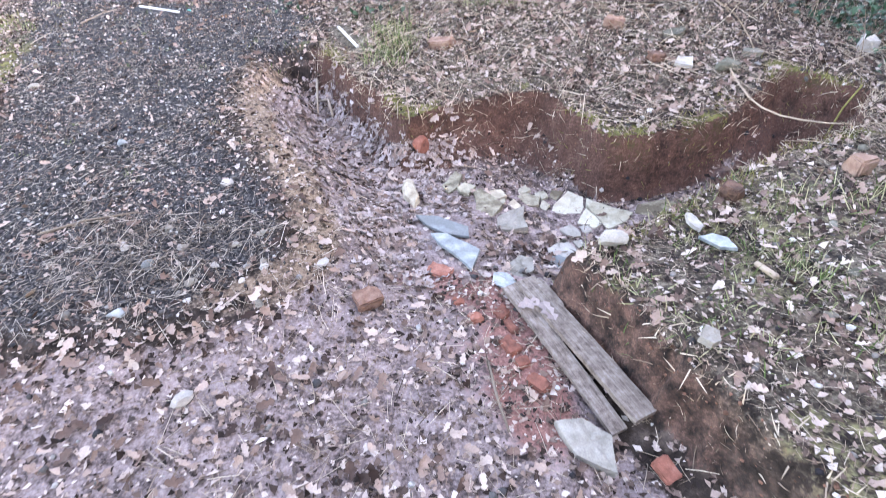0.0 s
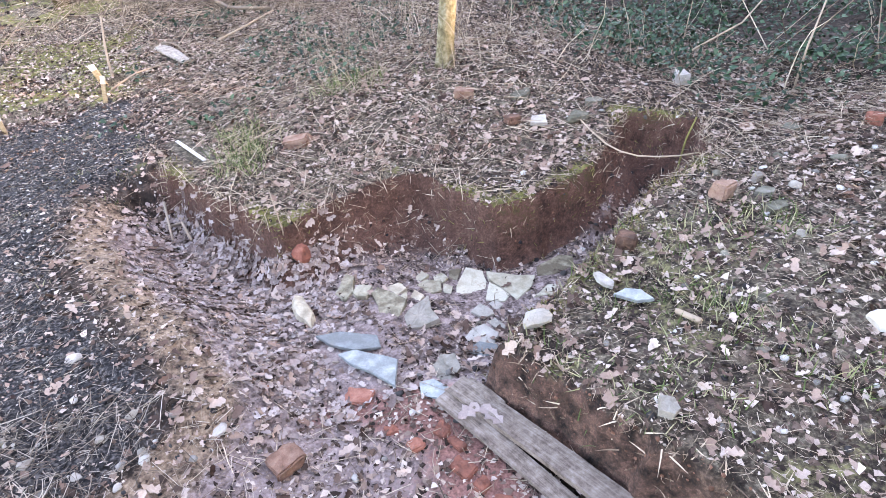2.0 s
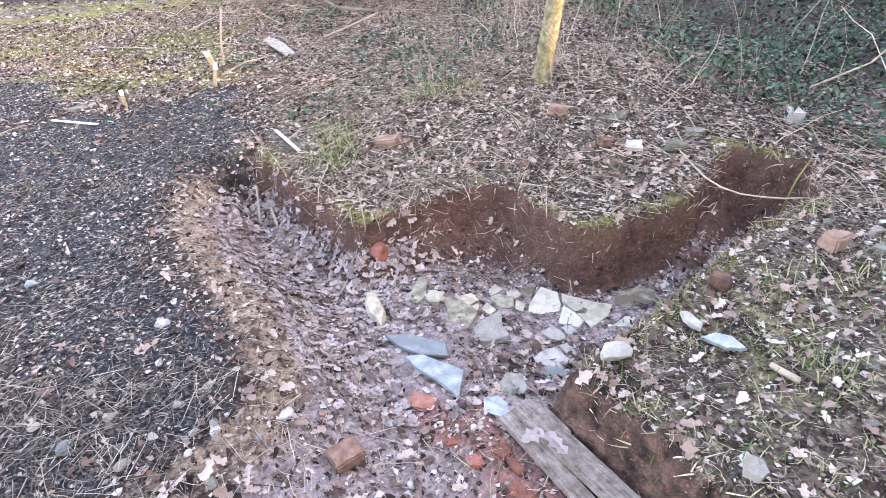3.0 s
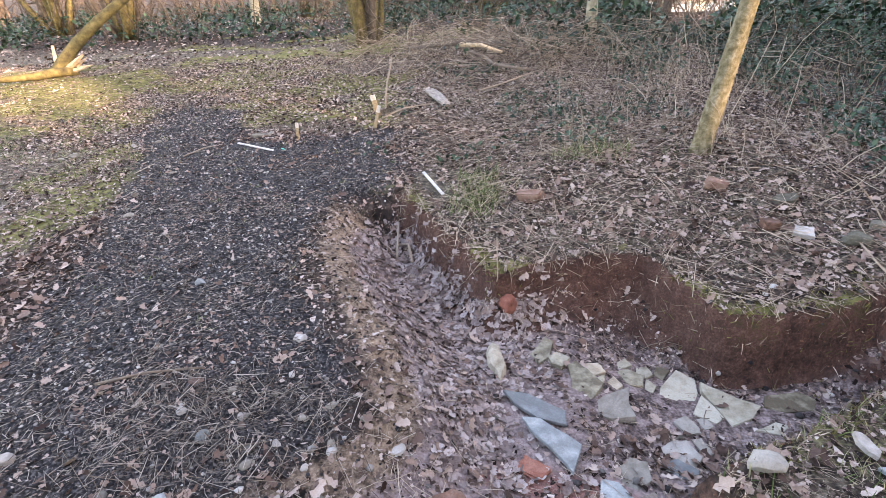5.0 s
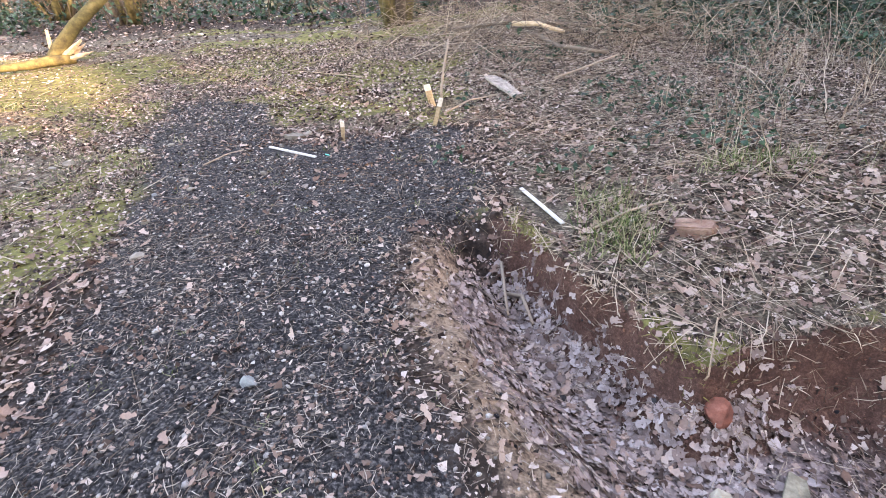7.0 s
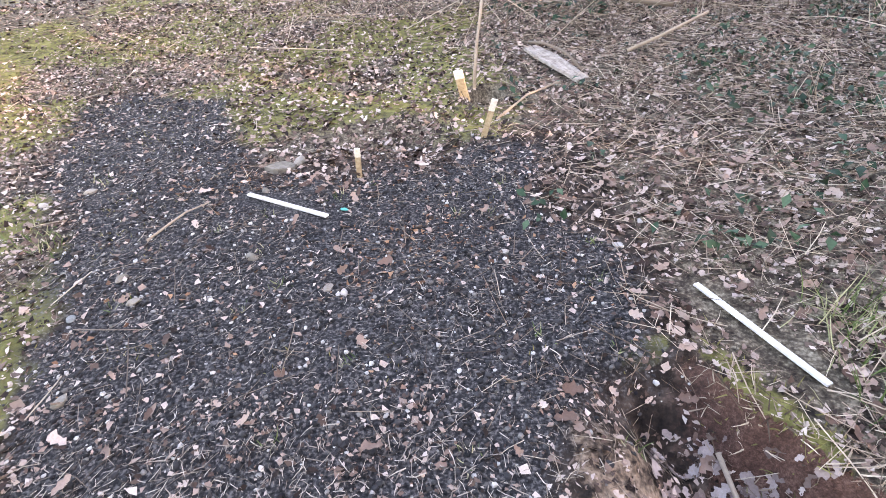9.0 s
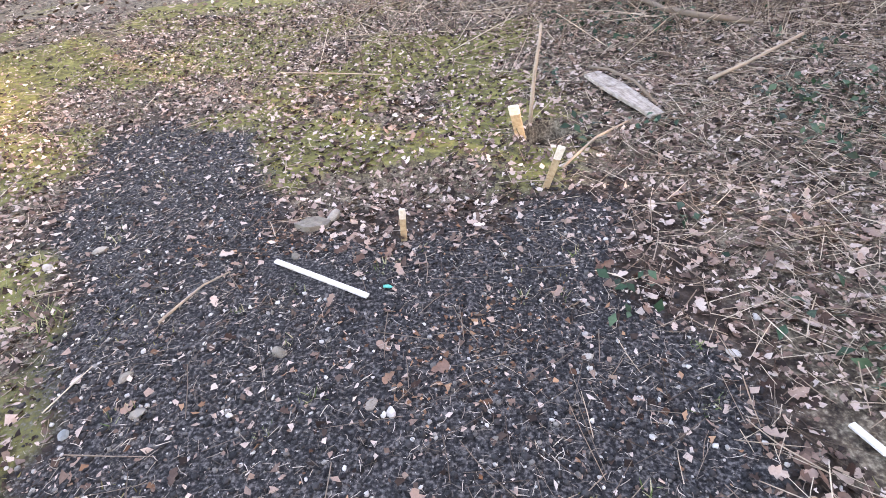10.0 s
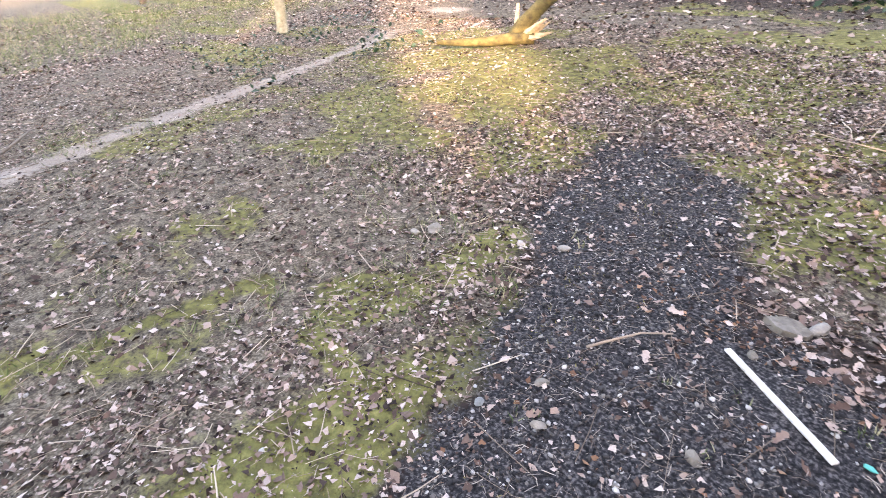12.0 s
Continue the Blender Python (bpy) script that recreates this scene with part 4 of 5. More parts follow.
# ---- trees ----
def tree(name, x, y, h, r, lean, mat, seed, label, limbs=7, first=0.45, flare=1.35):
    """A bare winter tree: a flared tapered trunk, limbs and a crown of fine twigs."""
    rr = np.random.default_rng(seed)
    ob = new(name)
    ob.matrix_basis = pose(x, y, ground_z(x, y) - 0.05)
    tagged(ob, label, "tree")
    n = 12
    pts, radii = [], []
    for i in range(n + 1):
        s = i / n
        pts.append(Vector((lean[0] * s * h + 0.06 * math.sin(s * 5 + seed), lean[1] * s * h + 0.05 * math.sin(s * 4 + 2 * seed), s * h)))
        radii.append(r * (1 - 0.8 * s) * (1 + (flare - 1) * math.exp(-s * h / 0.15)))
    low = [pts[0] + (pts[1] - pts[0]) * q for q in (0, 0.12, 0.3, 0.6)]
    pts, radii = low + pts[1:], [r * flare, r * (1 + (flare - 1) * 0.4), r * 1.03, r] + radii[1:]
    v, f = tube(pts, radii, 14, True, 0.08, seed)
    part("trunk", mesh_from("trunk", v, f, mat, True), ob)
    twigs = []
    for k in range(limbs):
        s = first + (0.95 - first) * (k + rr.random()) / limbs
        p = pts[4] + (pts[-1] - pts[4]) * s
        a = rr.uniform(0, 6.28)
        w = Vector((math.cos(a), math.sin(a), rr.uniform(0.3, 1.1)))
        path = wander(p, w, h * rr.uniform(0.22, 0.4), 5, 0.15, seed * 50 + k, 0.06)
        lv, lf = tube(path, np.linspace(r * 0.33, r * 0.08, 6), 6)
        part("limb", mesh_from("limb", lv, lf, mat, True), ob)
        for j in range(9):
            q = path[rr.integers(1, 6)]
            a2 = rr.uniform(0, 6.28)
            twigs.append(tube(wander(q, (math.cos(a2), math.sin(a2), rr.uniform(-0.2, 0.9)), rr.uniform(0.4, 1.2), 3, 0.25, seed * 900 + k * 20 + j), np.linspace(r * 0.08, 0.003, 4), 3, False))
    v, f = joined(twigs)
    part("crown", mesh_from("crown", v, f, mat), ob)
    return ob


tree("tree", 2.05, 4.10, 7.5, 0.068, (0.165, 0.10), M_TREE, 1, "slim leaning tree with sunlit pale mossy bark", 7, 0.5, 1.45)
tree("tree", 2.06, 10.3, 8, 0.10, (0.03, 0.03), M_PALEBARK, 2, "slim tree with greenish bark among brambles", 7, 0.4)
tree("tree", -7.5, 18.4, 8, 0.15, (0.10, 0.02), M_PALEBARK, 3, "pale-barked tree at the clearing edge", 7, 0.35)
tree("tree", -12.9, 7.95, 8, 0.11, (0.07, 0.10), M_PALEBARK, 4, "slim sunlit tree beyond the footpath", 6, 0.4)
tree("tree", 5.3, 17.5, 9, 0.14, (0.02, 0.0), M_BARK, 5, "dark tree in the thicket", 7, 0.4)
tree("tree", 4.6, 16.0, 8, 0.09, (0.03, 0.0), M_BARK, 6, "slim dark tree in the thicket", 6, 0.4)
tree("tree", 6.6, 12.2, 9, 0.17, (-0.02, 0.0), M_BARK, 7, "dark ivy-clad tree among brambles", 7, 0.4)
M0 = [tree("tree", -15.5, 19, 9, 0.13, (0.05, 0), M_BARK, 21, "bare woodland tree in the far wood", 7, 0.3), tree("tree", 1.2, 23, 9, 0.12, (-0.04, 0), M_BARK, 22, "bare woodland tree in the far wood", 7, 0.3)]
for o in M0:
    o["group"] = "far wood trees"
wood = np.random.default_rng(12)
for k in range(46):
    x = -30 + k * 1.25 + wood.uniform(-0.6, 0.6)
    y = wood.uniform(19, 32) if x > -17 else wood.uniform(8, 24)
    if 7 < x < 16 and y > 17:
        y = wood.uniform(13, 17)
    if abs(x - 10.5 * y / 31) < 1.2:
        continue
    c = copy_thing(M0[k % 2], pose(x, y, ground_z(x, y) - 0.05, 0, 0, wood.uniform(0, 360)))


def coppice(x, y, count, h, r, spread, seed, label):
    """Many stems from one stool."""
    rr = np.random.default_rng(seed)
    ob = new("coppiced_tree")
    ob.matrix_basis = pose(x, y, ground_z(x, y) - 0.05)
    tagged(ob, label, "tree", "coppiced trees")
    twigs = []
    for k in range(count):
        a, q = rr.uniform(0, 6.28), rr.uniform(0.1, 1)
        p = Vector((math.cos(a) * 0.3 * q, math.sin(a) * 0.3 * q, 0))
        path = wander(p, (math.cos(a) * spread * q, math.sin(a) * spread * q, 1), h * rr.uniform(0.6, 1), 8, 0.07, seed * 100 + k, 0.03)
        v, f = tube(path, np.linspace(r * rr.uniform(0.5, 1.1), 0.01, 9), 8, True, 0.1, k)
        part("stem", mesh_from("stem", v, f, M_MOSSBARK if k % 3 else M_BARK, True), ob)
        for j in range(14):
            q2 = path[rr.integers(1, 9)]
            a2 = rr.uniform(0, 6.28)
            twigs.append(tube(wander(q2, (math.cos(a2), math.sin(a2), rr.uniform(-0.3, 1)), rr.uniform(0.4, 1.3), 3, 0.25, seed * 500 + k * 30 + j), np.linspace(0.012, 0.003, 4), 3, False))
    v, f = joined(twigs)
    part("twigs", mesh_from("twigs", v, f, M_BARK), ob)
    return ob


coppice(-2.2, 11.9, 9, 5, 0.10, 0.35, 31, "multi-stemmed coppiced hazel with dark mossy stems")
coppice(-9.8, 15.0, 14, 6, 0.11, 0.6, 32, "spreading multi-stemmed hazel with mossy stems")
coppice(-13.0, 16.5, 12, 6, 0.10, 0.6, 33, "spreading multi-stemmed hazel with mossy stems")
coppice(-6.5, 20.5, 12, 6, 0.08, 0.5, 34, "multi-stemmed hazel at the clearing edge")
coppice(0.2, 15.5, 12, 5, 0.05, 0.5, 35, "thin multi-stemmed shrub behind brambles")


def board_leaf(x, y, yaw, size):
    """One dead oak leaf resting on the trench board."""
    v, f = oak_leaf(int(x * 1000))
    me = mesh_from("oak_leaf", [(a * size, b * size, c * size * 0.5) for a, b, c in v], f, M_PALELEAF)
    return place("oak_leaf", me, x, y, yaw, 0.066, (0, 0), "single dead oak leaf lying on the board", "leaf", "leaves on the board")


def broken_log():
    ob = new("fallen_tree")
    zl = ground_z(-6.75, 8.7)
    ob.matrix_basis = pose(-6.75, 8.7, zl)
    tagged(ob, "snapped mossy tree leaning from its splintered base", "fallen tree")
    lean = [Vector(p) for p in ((-0.05, -0.05, 0.0), (0.05, 0.05, 0.22), (0.30, 0.22, 0.50), (0.62, 0.48, 0.80), (0.95, 0.80, 1.10), (1.5, 1.5, 1.75), (2.2, 2.4, 2.6), (3.0, 3.5, 3.5))]
    v, f = tube(lean, [0.13, 0.10, 0.088, 0.083, 0.078, 0.07, 0.055, 0.03], 12, True, 0.12, 1)
    part("trunk", mesh_from("trunk", v, f, M_MOSSBARK, True), ob)
    low = [Vector(p) for p in ((0.25, 0.05, 0.06), (0.0, -0.15, 0.07), (-0.2, -0.35, 0.05), (-0.4, -0.6, 0.06), (-0.65, -0.85, 0.08))]
    v, f = tube(low, [0.07, 0.075, 0.065, 0.05, 0.03], 10, True, 0.12, 2)
    part("fallen_limb", mesh_from("fallen_limb", v, f, M_MOSSBARK, True), ob)
    rr = np.random.default_rng(5)
    for k in range(7):
        a = rr.uniform(-0.8, 1.2)
        path = wander((0.05, 0.0, 0.05), (math.cos(a), math.sin(a) * 0.5, rr.uniform(0.1, 0.6)), rr.uniform(0.3, 0.55), 3, 0.1, 70 + k)
        v, f = tube(path, [0.05, 0.045, 0.03, 0.006], 5)
        part("splinter", mesh_from("splinter", v, f, M_SPLIT), ob, "pale torn wood")
    v, f = tube([(-0.15, 0.1, 0.0), (-0.14, 0.12, 0.25), (-0.11, 0.12, 0.46)], [0.035, 0.03, 0.02], 6)
    part("snag", mesh_from("snag", v, f, M_SPLIT), ob, "pale upright snag")


broken_log()


# ---- fallen branches ----
def ground_branch(points, r0, r1, mat, label, sides=6):
    return branch("branch", [(x, y, ground_z(x, y) + dz) for x, y, dz in points], r0, r1, mat, label, "branch", sides)


ground_branch([(0.0, 9.2, 0.12), (0.3, 8.7, 0.12), (0.5, 8.2, 0.1), (0.67, 7.75, 0.16), (1.0, 7.6, 0.12)], 0.03, 0.024, M_ROOT, "bare fallen limb over the bramble stems")
ground_branch([(-0.9, 9.3, 0.2), (0.0, 9.1, 0.25), (0.9, 8.9, 0.2), (1.7, 8.9, 0.15)], 0.03, 0.02, M_ROOT, "dark fallen branch in the brush pile")
ground_branch([(-0.05, 9.05, 0.22), (0.28, 8.8, 0.26), (0.6, 8.6, 0.18)], 0.035, 0.028, M_SPLIT, "freshly split orange branch on the brush pile")
ground_branch([(0.35, 6.6, 0.10), (0.6, 6.7, 0.14), (1.0, 6.9, 0.22)], 0.014, 0.010, M_STRAW, "pale dead branch over brambles")
ground_branch([(-0.3, 7.08, 0.07), (-0.2, 6.92, 0.10), (-0.08, 6.68, 0.09), (0.0, 6.42, 0.06)], 0.012, 0.009, M_ROOT, "thin curved branch lying along the plank")
branch("branch", [(2.62, 3.0, 0.12), (2.60, 2.85, 0.11), (2.585, 2.70, 0.10), (2.58, 2.57, 0.09), (2.60, 2.45, 0.085), (2.65, 2.35, 0.085), (2.73, 2.28, 0.09), (2.83, 2.235, 0.09), (2.95, 2.21, 0.09)], 0.006, 0.004, M_STRAW, "long bent yellowish twig over the pit", "branch")
ground_branch([(3.0, 2.42, 0.0), (3.02, 2.4, 0.25), (3.05, 2.38, 0.36)], 0.007, 0.005, M_MOSS, "yellow lichen-covered twig in the pit")
ground_branch([(4.40, 2.9, 0.0), (4.48, 2.95, 0.3), (4.60, 3.0, 0.62)], 0.009, 0.006, M_STRAW, "broken dead stem beside the brambles")
ground_branch([(4.0, 3.55, 0.2), (4.5, 3.6, 0.36), (5.05, 3.8, 0.62)], 0.009, 0.006, M_STRAW, "pale dead branch lying over brambles")
ground_branch([(-0.13, 3.62, 0.03), (-0.10, 3.35, 0.05), (-0.09, 3.28, 0.03)], 0.009, 0.007, M_STRAW, "short pale root at the trench tip")
ground_branch([(-0.10, 3.45, 0.03), (-0.02, 3.38, 0.06), (0.03, 3.2, 0.04)], 0.011, 0.009, M_STRAW, "short forked root at the trench tip")
ground_branch([(-1.05, 1.62, 0.012), (-0.85, 1.68, 0.02), (-0.62, 1.72, 0.015)], 0.007, 0.005, M_ROOT, "brown root lying on the cinders")
ground_branch([(0.95, 0.98, 0.01), (0.97, 0.82, 0.02), (1.0, 0.68, 0.01)], 0.007, 0.005, M_ROOT, "thin dark twig on the bare floor")
ground_branch([(-2.42, 4.74, 0.012), (-2.36, 4.86, 0.02), (-2.31, 4.95, 0.025), (-2.22, 5.04, 0.015)], 0.007, 0.004, M_STRAW, "knotted pale root on the cinders")
ground_branch([(-0.66, 5.72, 0.10), (-0.45, 5.95, 0.14), (-0.2, 6.2, 0.10)], 0.008, 0.006, M_STRAW, "thin twig leaning on the peg")
ground_branch([(0.35, 3.62, 0.03), (0.55, 3.75, 0.05), (0.75, 3.8, 0.04)], 0.008, 0.006, M_STRAW, "pale dry stem on the mound")
ground_branch([(2.0, 1.2, 0.03), (2.02, 1.1, 0.03)], 0.012, 0.012, M_STRAW, "short pale stick end in the turf")
ground_branch([(0.61, 2.61, 0.03), (0.615, 2.60, 0.12), (0.61, 2.625, 0.24)], 0.004, 0.003, M_STRAW, "thin root hanging down the trench wall")
ground_branch([(-7.6, 2.6, 0.02), (-8.2, 3.0, 0.05), (-8.9, 3.2, 0.03)], 0.02, 0.012, M_ROOT, "dead branch lying beyond the footpath")


# ---- distant house ----
def house():
    ob = new("house")
    ob.matrix_basis = pose(11.6, 36, -3.2, 0, 0, -8)
    tagged(ob, "far pale rendered house behind the trees", "house")

    def box(name, c, s, mat, parent, label=""):
        bm = bmesh.new()
        bmesh.ops.create_cube(bm, size=1)
        bmesh.ops.scale(bm, vec=s, verts=bm.verts)
        bmesh.ops.bevel(bm, geom=bm.edges[:], offset=0.02, segments=1, affect="EDGES")
        p = part(name, from_bm(name, bm, mat), parent, label)
        p.location = c
        return p

    box("wall", (0, 4, 1.35), (9, 8, 2.7), M_WALL, ob)
    bm = bmesh.new()
    prof = [(-0.4, 2.6), (4.0, 5.0), (8.4, 2.6)]
    ends = [[bm.verts.new((sx * 4.8, y, z)) for y, z in prof] for sx in (-1, 1)]
    low = [[bm.verts.new((sx * 4.8, y, z - 0.2)) for y, z in prof] for sx in (-1, 1)]
    for a, b in ((0, 1), (1, 2)):
        bm.faces.new((ends[0][a], ends[1][a], ends[1][b], ends[0][b]))
        bm.faces.new((low[0][a], low[0][b], low[1][b], low[1][a]))
        for e in (0, 1):
            bm.faces.new((ends[e][a], ends[e][b], low[e][b], low[e][a]))
    for a in (0, 2):
        bm.faces.new((ends[0][a], low[0][a], low[1][a], ends[1][a]))
    bmesh.ops.recalc_face_normals(bm, faces=bm.faces)
    part("roof", from_bm("roof", bm, M_ROOF), ob)
    for x, w in ((-2.6, 1.1), (-0.3, 0.9), (1.6, 1.4), (3.5, 1.0)):
        win = box("window", (x, -0.02, 1.75), (w, 0.08, 1.1), M_FRAME, ob)
        for s in (-0.25, 0.25):
            box("pane", (s * w, -0.045, 0), (w * 0.42, 0.03, 0.95), M_GLASS, win)


house()


# ---- unseen hedge-like blocker on the sunny side behind the walker, added to shape the sunlight ----
def hedge(k0, k1, count, foot, top, thick, label):
    """A length of the added shade caster, with its foot, top and thickness as functions of the way along it."""
    along, to_sun = Vector((0.52, 0.85, 0)).normalized(), SUN_AZ
    verts, faces = [], []
    ks = np.linspace(k0, k1, count)
    for k in ks:
        z0, z1, q = foot(k), top(k), thick(k)
        for j in range(9):
            t = j / 8
            for side in (-1, 1):
                p = to_sun * (12 + side * q * (0.4 + 0.6 * math.sin(t * math.pi) * (1 if j % 2 else 0.8)) + 0.25 * q * math.sin(7 * k + j)) + along * k
                verts.append((p.x, p.y, z0 + t * (z1 - z0)))
    for i in range(len(ks) - 1):
        for j in range(8):
            a = i * 18 + j * 2
            faces += [(a, a + 18, a + 20, a + 2), (a + 1, a + 3, a + 21, a + 19)]
        a = i * 18
        faces += [(a + 16, a + 34, a + 35, a + 17), (a, a + 1, a + 19, a + 18)]
    for a in (0, (len(ks) - 1) * 18):
        faces.append(tuple(a + j * 2 for j in range(9)) + tuple(a + j * 2 + 1 for j in range(8, -1, -1)))
    return tagged(new("hedge", mesh_from("hedge", verts, faces, M_IVY)), label, "hedge", kind="stuff")


def shade_top(k):
    high = 9.5 + 1.6 * math.sin(k * 1.3) + 1.0 * math.sin(k * 3.1 + 1) + 0.5 * math.sin(k * 11) + 0.3 * math.sin(k * 23)
    # raised here to keep the sun off the far left
    if k < -0.9:
        high += 3.5
    # low stretch that lets a band of sun reach the fallen tree
    if 2.3 < k < 4.0:
        return 5.3 + 0.3 * math.sin(k * 9) + 0.25 * math.sin(k * 31)
    # notch along the leaning trunk's line, so that sun falls on it
    if 4.5 < k < 5.1:
        return 3.31 + max(0.4, (k - 4.58) / 0.17 - 0.41)
    return high


# invented blocker, then a piece above the notch that closes it to a slit
hedge(-16, 22, 381, lambda k: -0.3, shade_top, lambda k: 0.25 if 4.2 < k < 5.3 else 1.2, "unseen hedge-like wall added to shade the foreground")
hedge(4.42, 5.2, 16, lambda k: 3.31 + max(0.55, (k - 4.58) / 0.17 + 0.41), lambda k: 9.4, lambda k: 0.2, "unseen lintel added to narrow the sun slit onto the leaning tree")


# ---- templates of small things ----
def oak_leaf(seed):
    r = np.random.default_rng(seed)
    widths = [0.02, 0.22, 0.13, 0.32, 0.19, 0.29, 0.05]
    n = len(widths)
    verts, quads = [], []
    curl, fold = r.uniform(0.1, 0.5), r.uniform(0.15, 0.6)
    for i, w in enumerate(widths):
        x = i / (n - 1) - 0.5
        z = curl * (x * x) - 0.03 + r.normal(0, 0.012)
        for s in (-1, 0, 1):
            ww = w * (1 + r.normal(0, 0.2))
            verts.append((x + (0.03 if s else 0), s * ww, z + abs(s) * ww * fold + r.normal(0, 0.015)))
    for i in range(n - 1):
        a = i * 3
        quads += [(a, a + 3, a + 4, a + 1), (a + 1, a + 4, a + 5, a + 2)]
    return verts, quads


def leaf_scrap(seed):
    """A torn piece of a dead leaf."""
    r = np.random.default_rng(seed + 400)
    verts = [(x + r.normal(0, 0.1), y + r.normal(0, 0.1), r.normal(0, 0.1)) for x, y in ((-0.5, -0.2), (0.0, -0.35), (0.5, -0.15), (0.45, 0.25), (0.0, 0.3), (-0.45, 0.2))]
    return [verts[k] for k in (0, 1, 2, 4)], [(0, 1, 2, 3)]


def blade_leaf(seed, width=0.3):
    """A plain pointed leaf, for brambles."""
    r = np.random.default_rng(seed)
    ws = [0.05, 1.0, 0.05]
    verts, quads = [], []
    for i, w in enumerate(ws):
        x = i / 2
        for s in (-1, 0, 1):
            verts.append((x, s * w * width, 0.10 * math.sin(x * 3) + abs(s) * w * width * 0.35 + r.normal(0, 0.02)))
    for i in range(2):
        a = i * 3
        quads += [(a, a + 3, a + 4, a + 1), (a + 1, a + 4, a + 5, a + 2)]
    return verts, quads


def stem_piece(seed, bend=0.035):
    r = np.random.default_rng(seed)
    pts = [Vector((x, r.normal(0, bend), abs(r.normal(0, bend * 0.5)))) for x in (-0.5, 0.05, 0.5)]
    v, f = tube(pts, [0.02, 0.02, 0.013], 3, False)
    return v, f


def pebble(seed):
    r = np.random.default_rng(seed)
    bm = bmesh.new()
    bmesh.ops.create_icosphere(bm, subdivisions=1, radius=0.5)
    verts = [tuple(v.co * r.uniform(0.72, 1.15)) for v in bm.verts]
    faces = [tuple(v.index for v in f.verts) for f in bm.faces]
    bm.free()
    return verts, faces


def blade(seed):
    r = np.random.default_rng(seed)
    b, verts = r.uniform(0.1, 0.6), []
    for i, w in enumerate((0.02, 0.018, 0.012, 0.002)):
        s = i / 3
        verts += [(b * s * s, -w, s), (b * s * s, w, s)]
    return verts, [(0, 1, 3, 2), (2, 3, 5, 4), (4, 5, 7, 6)]


LEAVES, STEMS, PEBBLES = [oak_leaf(k) for k in range(6)], [stem_piece(k) for k in range(6)], [pebble(k) for k in range(6)]
BLADES, BRAMBLE = [blade(k) for k in range(5)], [blade_leaf(k) for k in range(4)]


def in_char(x, y):
    return sstep(-0.25, 0.25, poly_distance(x, y, CHARCOAL) + 0.45 * (fbm(x, y, 0.5, 58) - 0.5)) * (1 - masks(x, y)[0] * masks(x, y)[1])


def steepness(x, y):
    e = 0.03
    return np.hypot(height(x + e, y) - height(x - e, y), height(x, y + e) - height(x, y - e)) / (2 * e)


def litter_density(x, y):
    inside, soft = masks(x, y)
    floor = inside * soft
    patch = fbm(x, y, 0.5, 60)
    z = zones(x, y)
    west = inside * sstep(0.2, 0.4, poly_distance(x, y, WEST)) * sstep(1.45, 1.75, y) * sstep(1.1, 0.7, x)
    d = 0.22 + 0.45 * sstep(0.35, 0.65, patch)
    d = np.where(floor > 0.5, 0.08 + 0.14 * sstep(0.4, 0.7, patch), d)
    d = np.maximum(d, 0.3 * west)
    d = d * (1 - 0.95 * in_char(x, y)) * (1 - 0.75 * np.clip(z["moss"], 0, 1)) * (1 - 0.9 * z["path"]) * (1 - 0.8 * np.clip(z["clay"] * 1.4, 0, 1) * (1 - west))
    d = np.maximum(d, 0.8 * bump(x, y, -1.5, 5.8, 0.4, 0.24))
    d = np.maximum(d, 0.55 * inside * bump(x, y, 1.3, 1.75, 0.45, 0.28) + 0.6 * inside * bump(x, y, 0.95, 2.15, 0.12, 0.14))
    turf = (1 - inside) * sstep(1.2, 1.5, x) * sstep(2.4, 1.9, y)
    return np.clip(d * (1 - 0.3 * sstep(1.5, 2.3, x) * sstep(2.3, 2.8, y)) * (1 - 0.45 * turf) * (1 - 0.7 * z["brickdust"]) * sstep(1.5, 0.7, steepness(x, y)), 0, 1)


def litter(n, x0, x1, y0, y1, size, name, label, mat=None):
    mat = mat or M_LEAF
    x, y = spots(n, x0, x1, y0, y1, litter_density)
    k = len(x)
    s = (0.35 + 0.95 * rng.random(k) ** 1.5) * size
    turns = laid(x, y, rng.uniform(0, 6.28, k), 0.4)
    pos = np.stack([x, y, height(x, y) + 0.008 + rng.uniform(0, 0.02, k) * s / 0.08], 1)
    return swarm(name, LEAVES, pos, turns, s, mat, label, "leaves")


litter(50000, -2.4, 4.6, -0.6, 5.2, 0.056, "leaf_litter", "pale brown dead oak leaves scattered on soil")
leafy_floor = lambda x, y: masks(x, y)[0] * sstep(0.12, 0.3, poly_distance(x, y, WEST)) * sstep(1.3, 1.7, y) * sstep(1.05, 0.65, x) * sstep(3.9, 3.3, y)
x_w, y_w = spots(8000, -0.6, 1.1, 1.3, 3.9, leafy_floor)
s_w = rng.uniform(0.018, 0.075, len(x_w))
swarm("leaf_litter", LEAVES, np.stack([x_w, y_w, height(x_w, y_w) + rng.uniform(0.004, 0.012, len(x_w))], 1), laid(x_w, y_w, rng.uniform(0, 6.28, len(x_w)), 0.14), s_w, M_PALELEAF, "pale pinkish dead leaves drifted along the trench floor", "leaves")
litter(20000, -2.6, 4.0, 5.2, 8.6, 0.05, "leaf_litter", "pale brown dead leaves over moss and stems", M_SCRAP)
litter(5000, -4, 9, -4.5, -0.5, 0.07, "leaf_litter", "brown dead leaves on trampled soil")
litter(3000, 4.6, 10, -4.5, 4.0, 0.07, "leaf_litter", "brown dead leaves beside the brambles")


SCRAPS = [leaf_scrap(k) for k in range(8)]
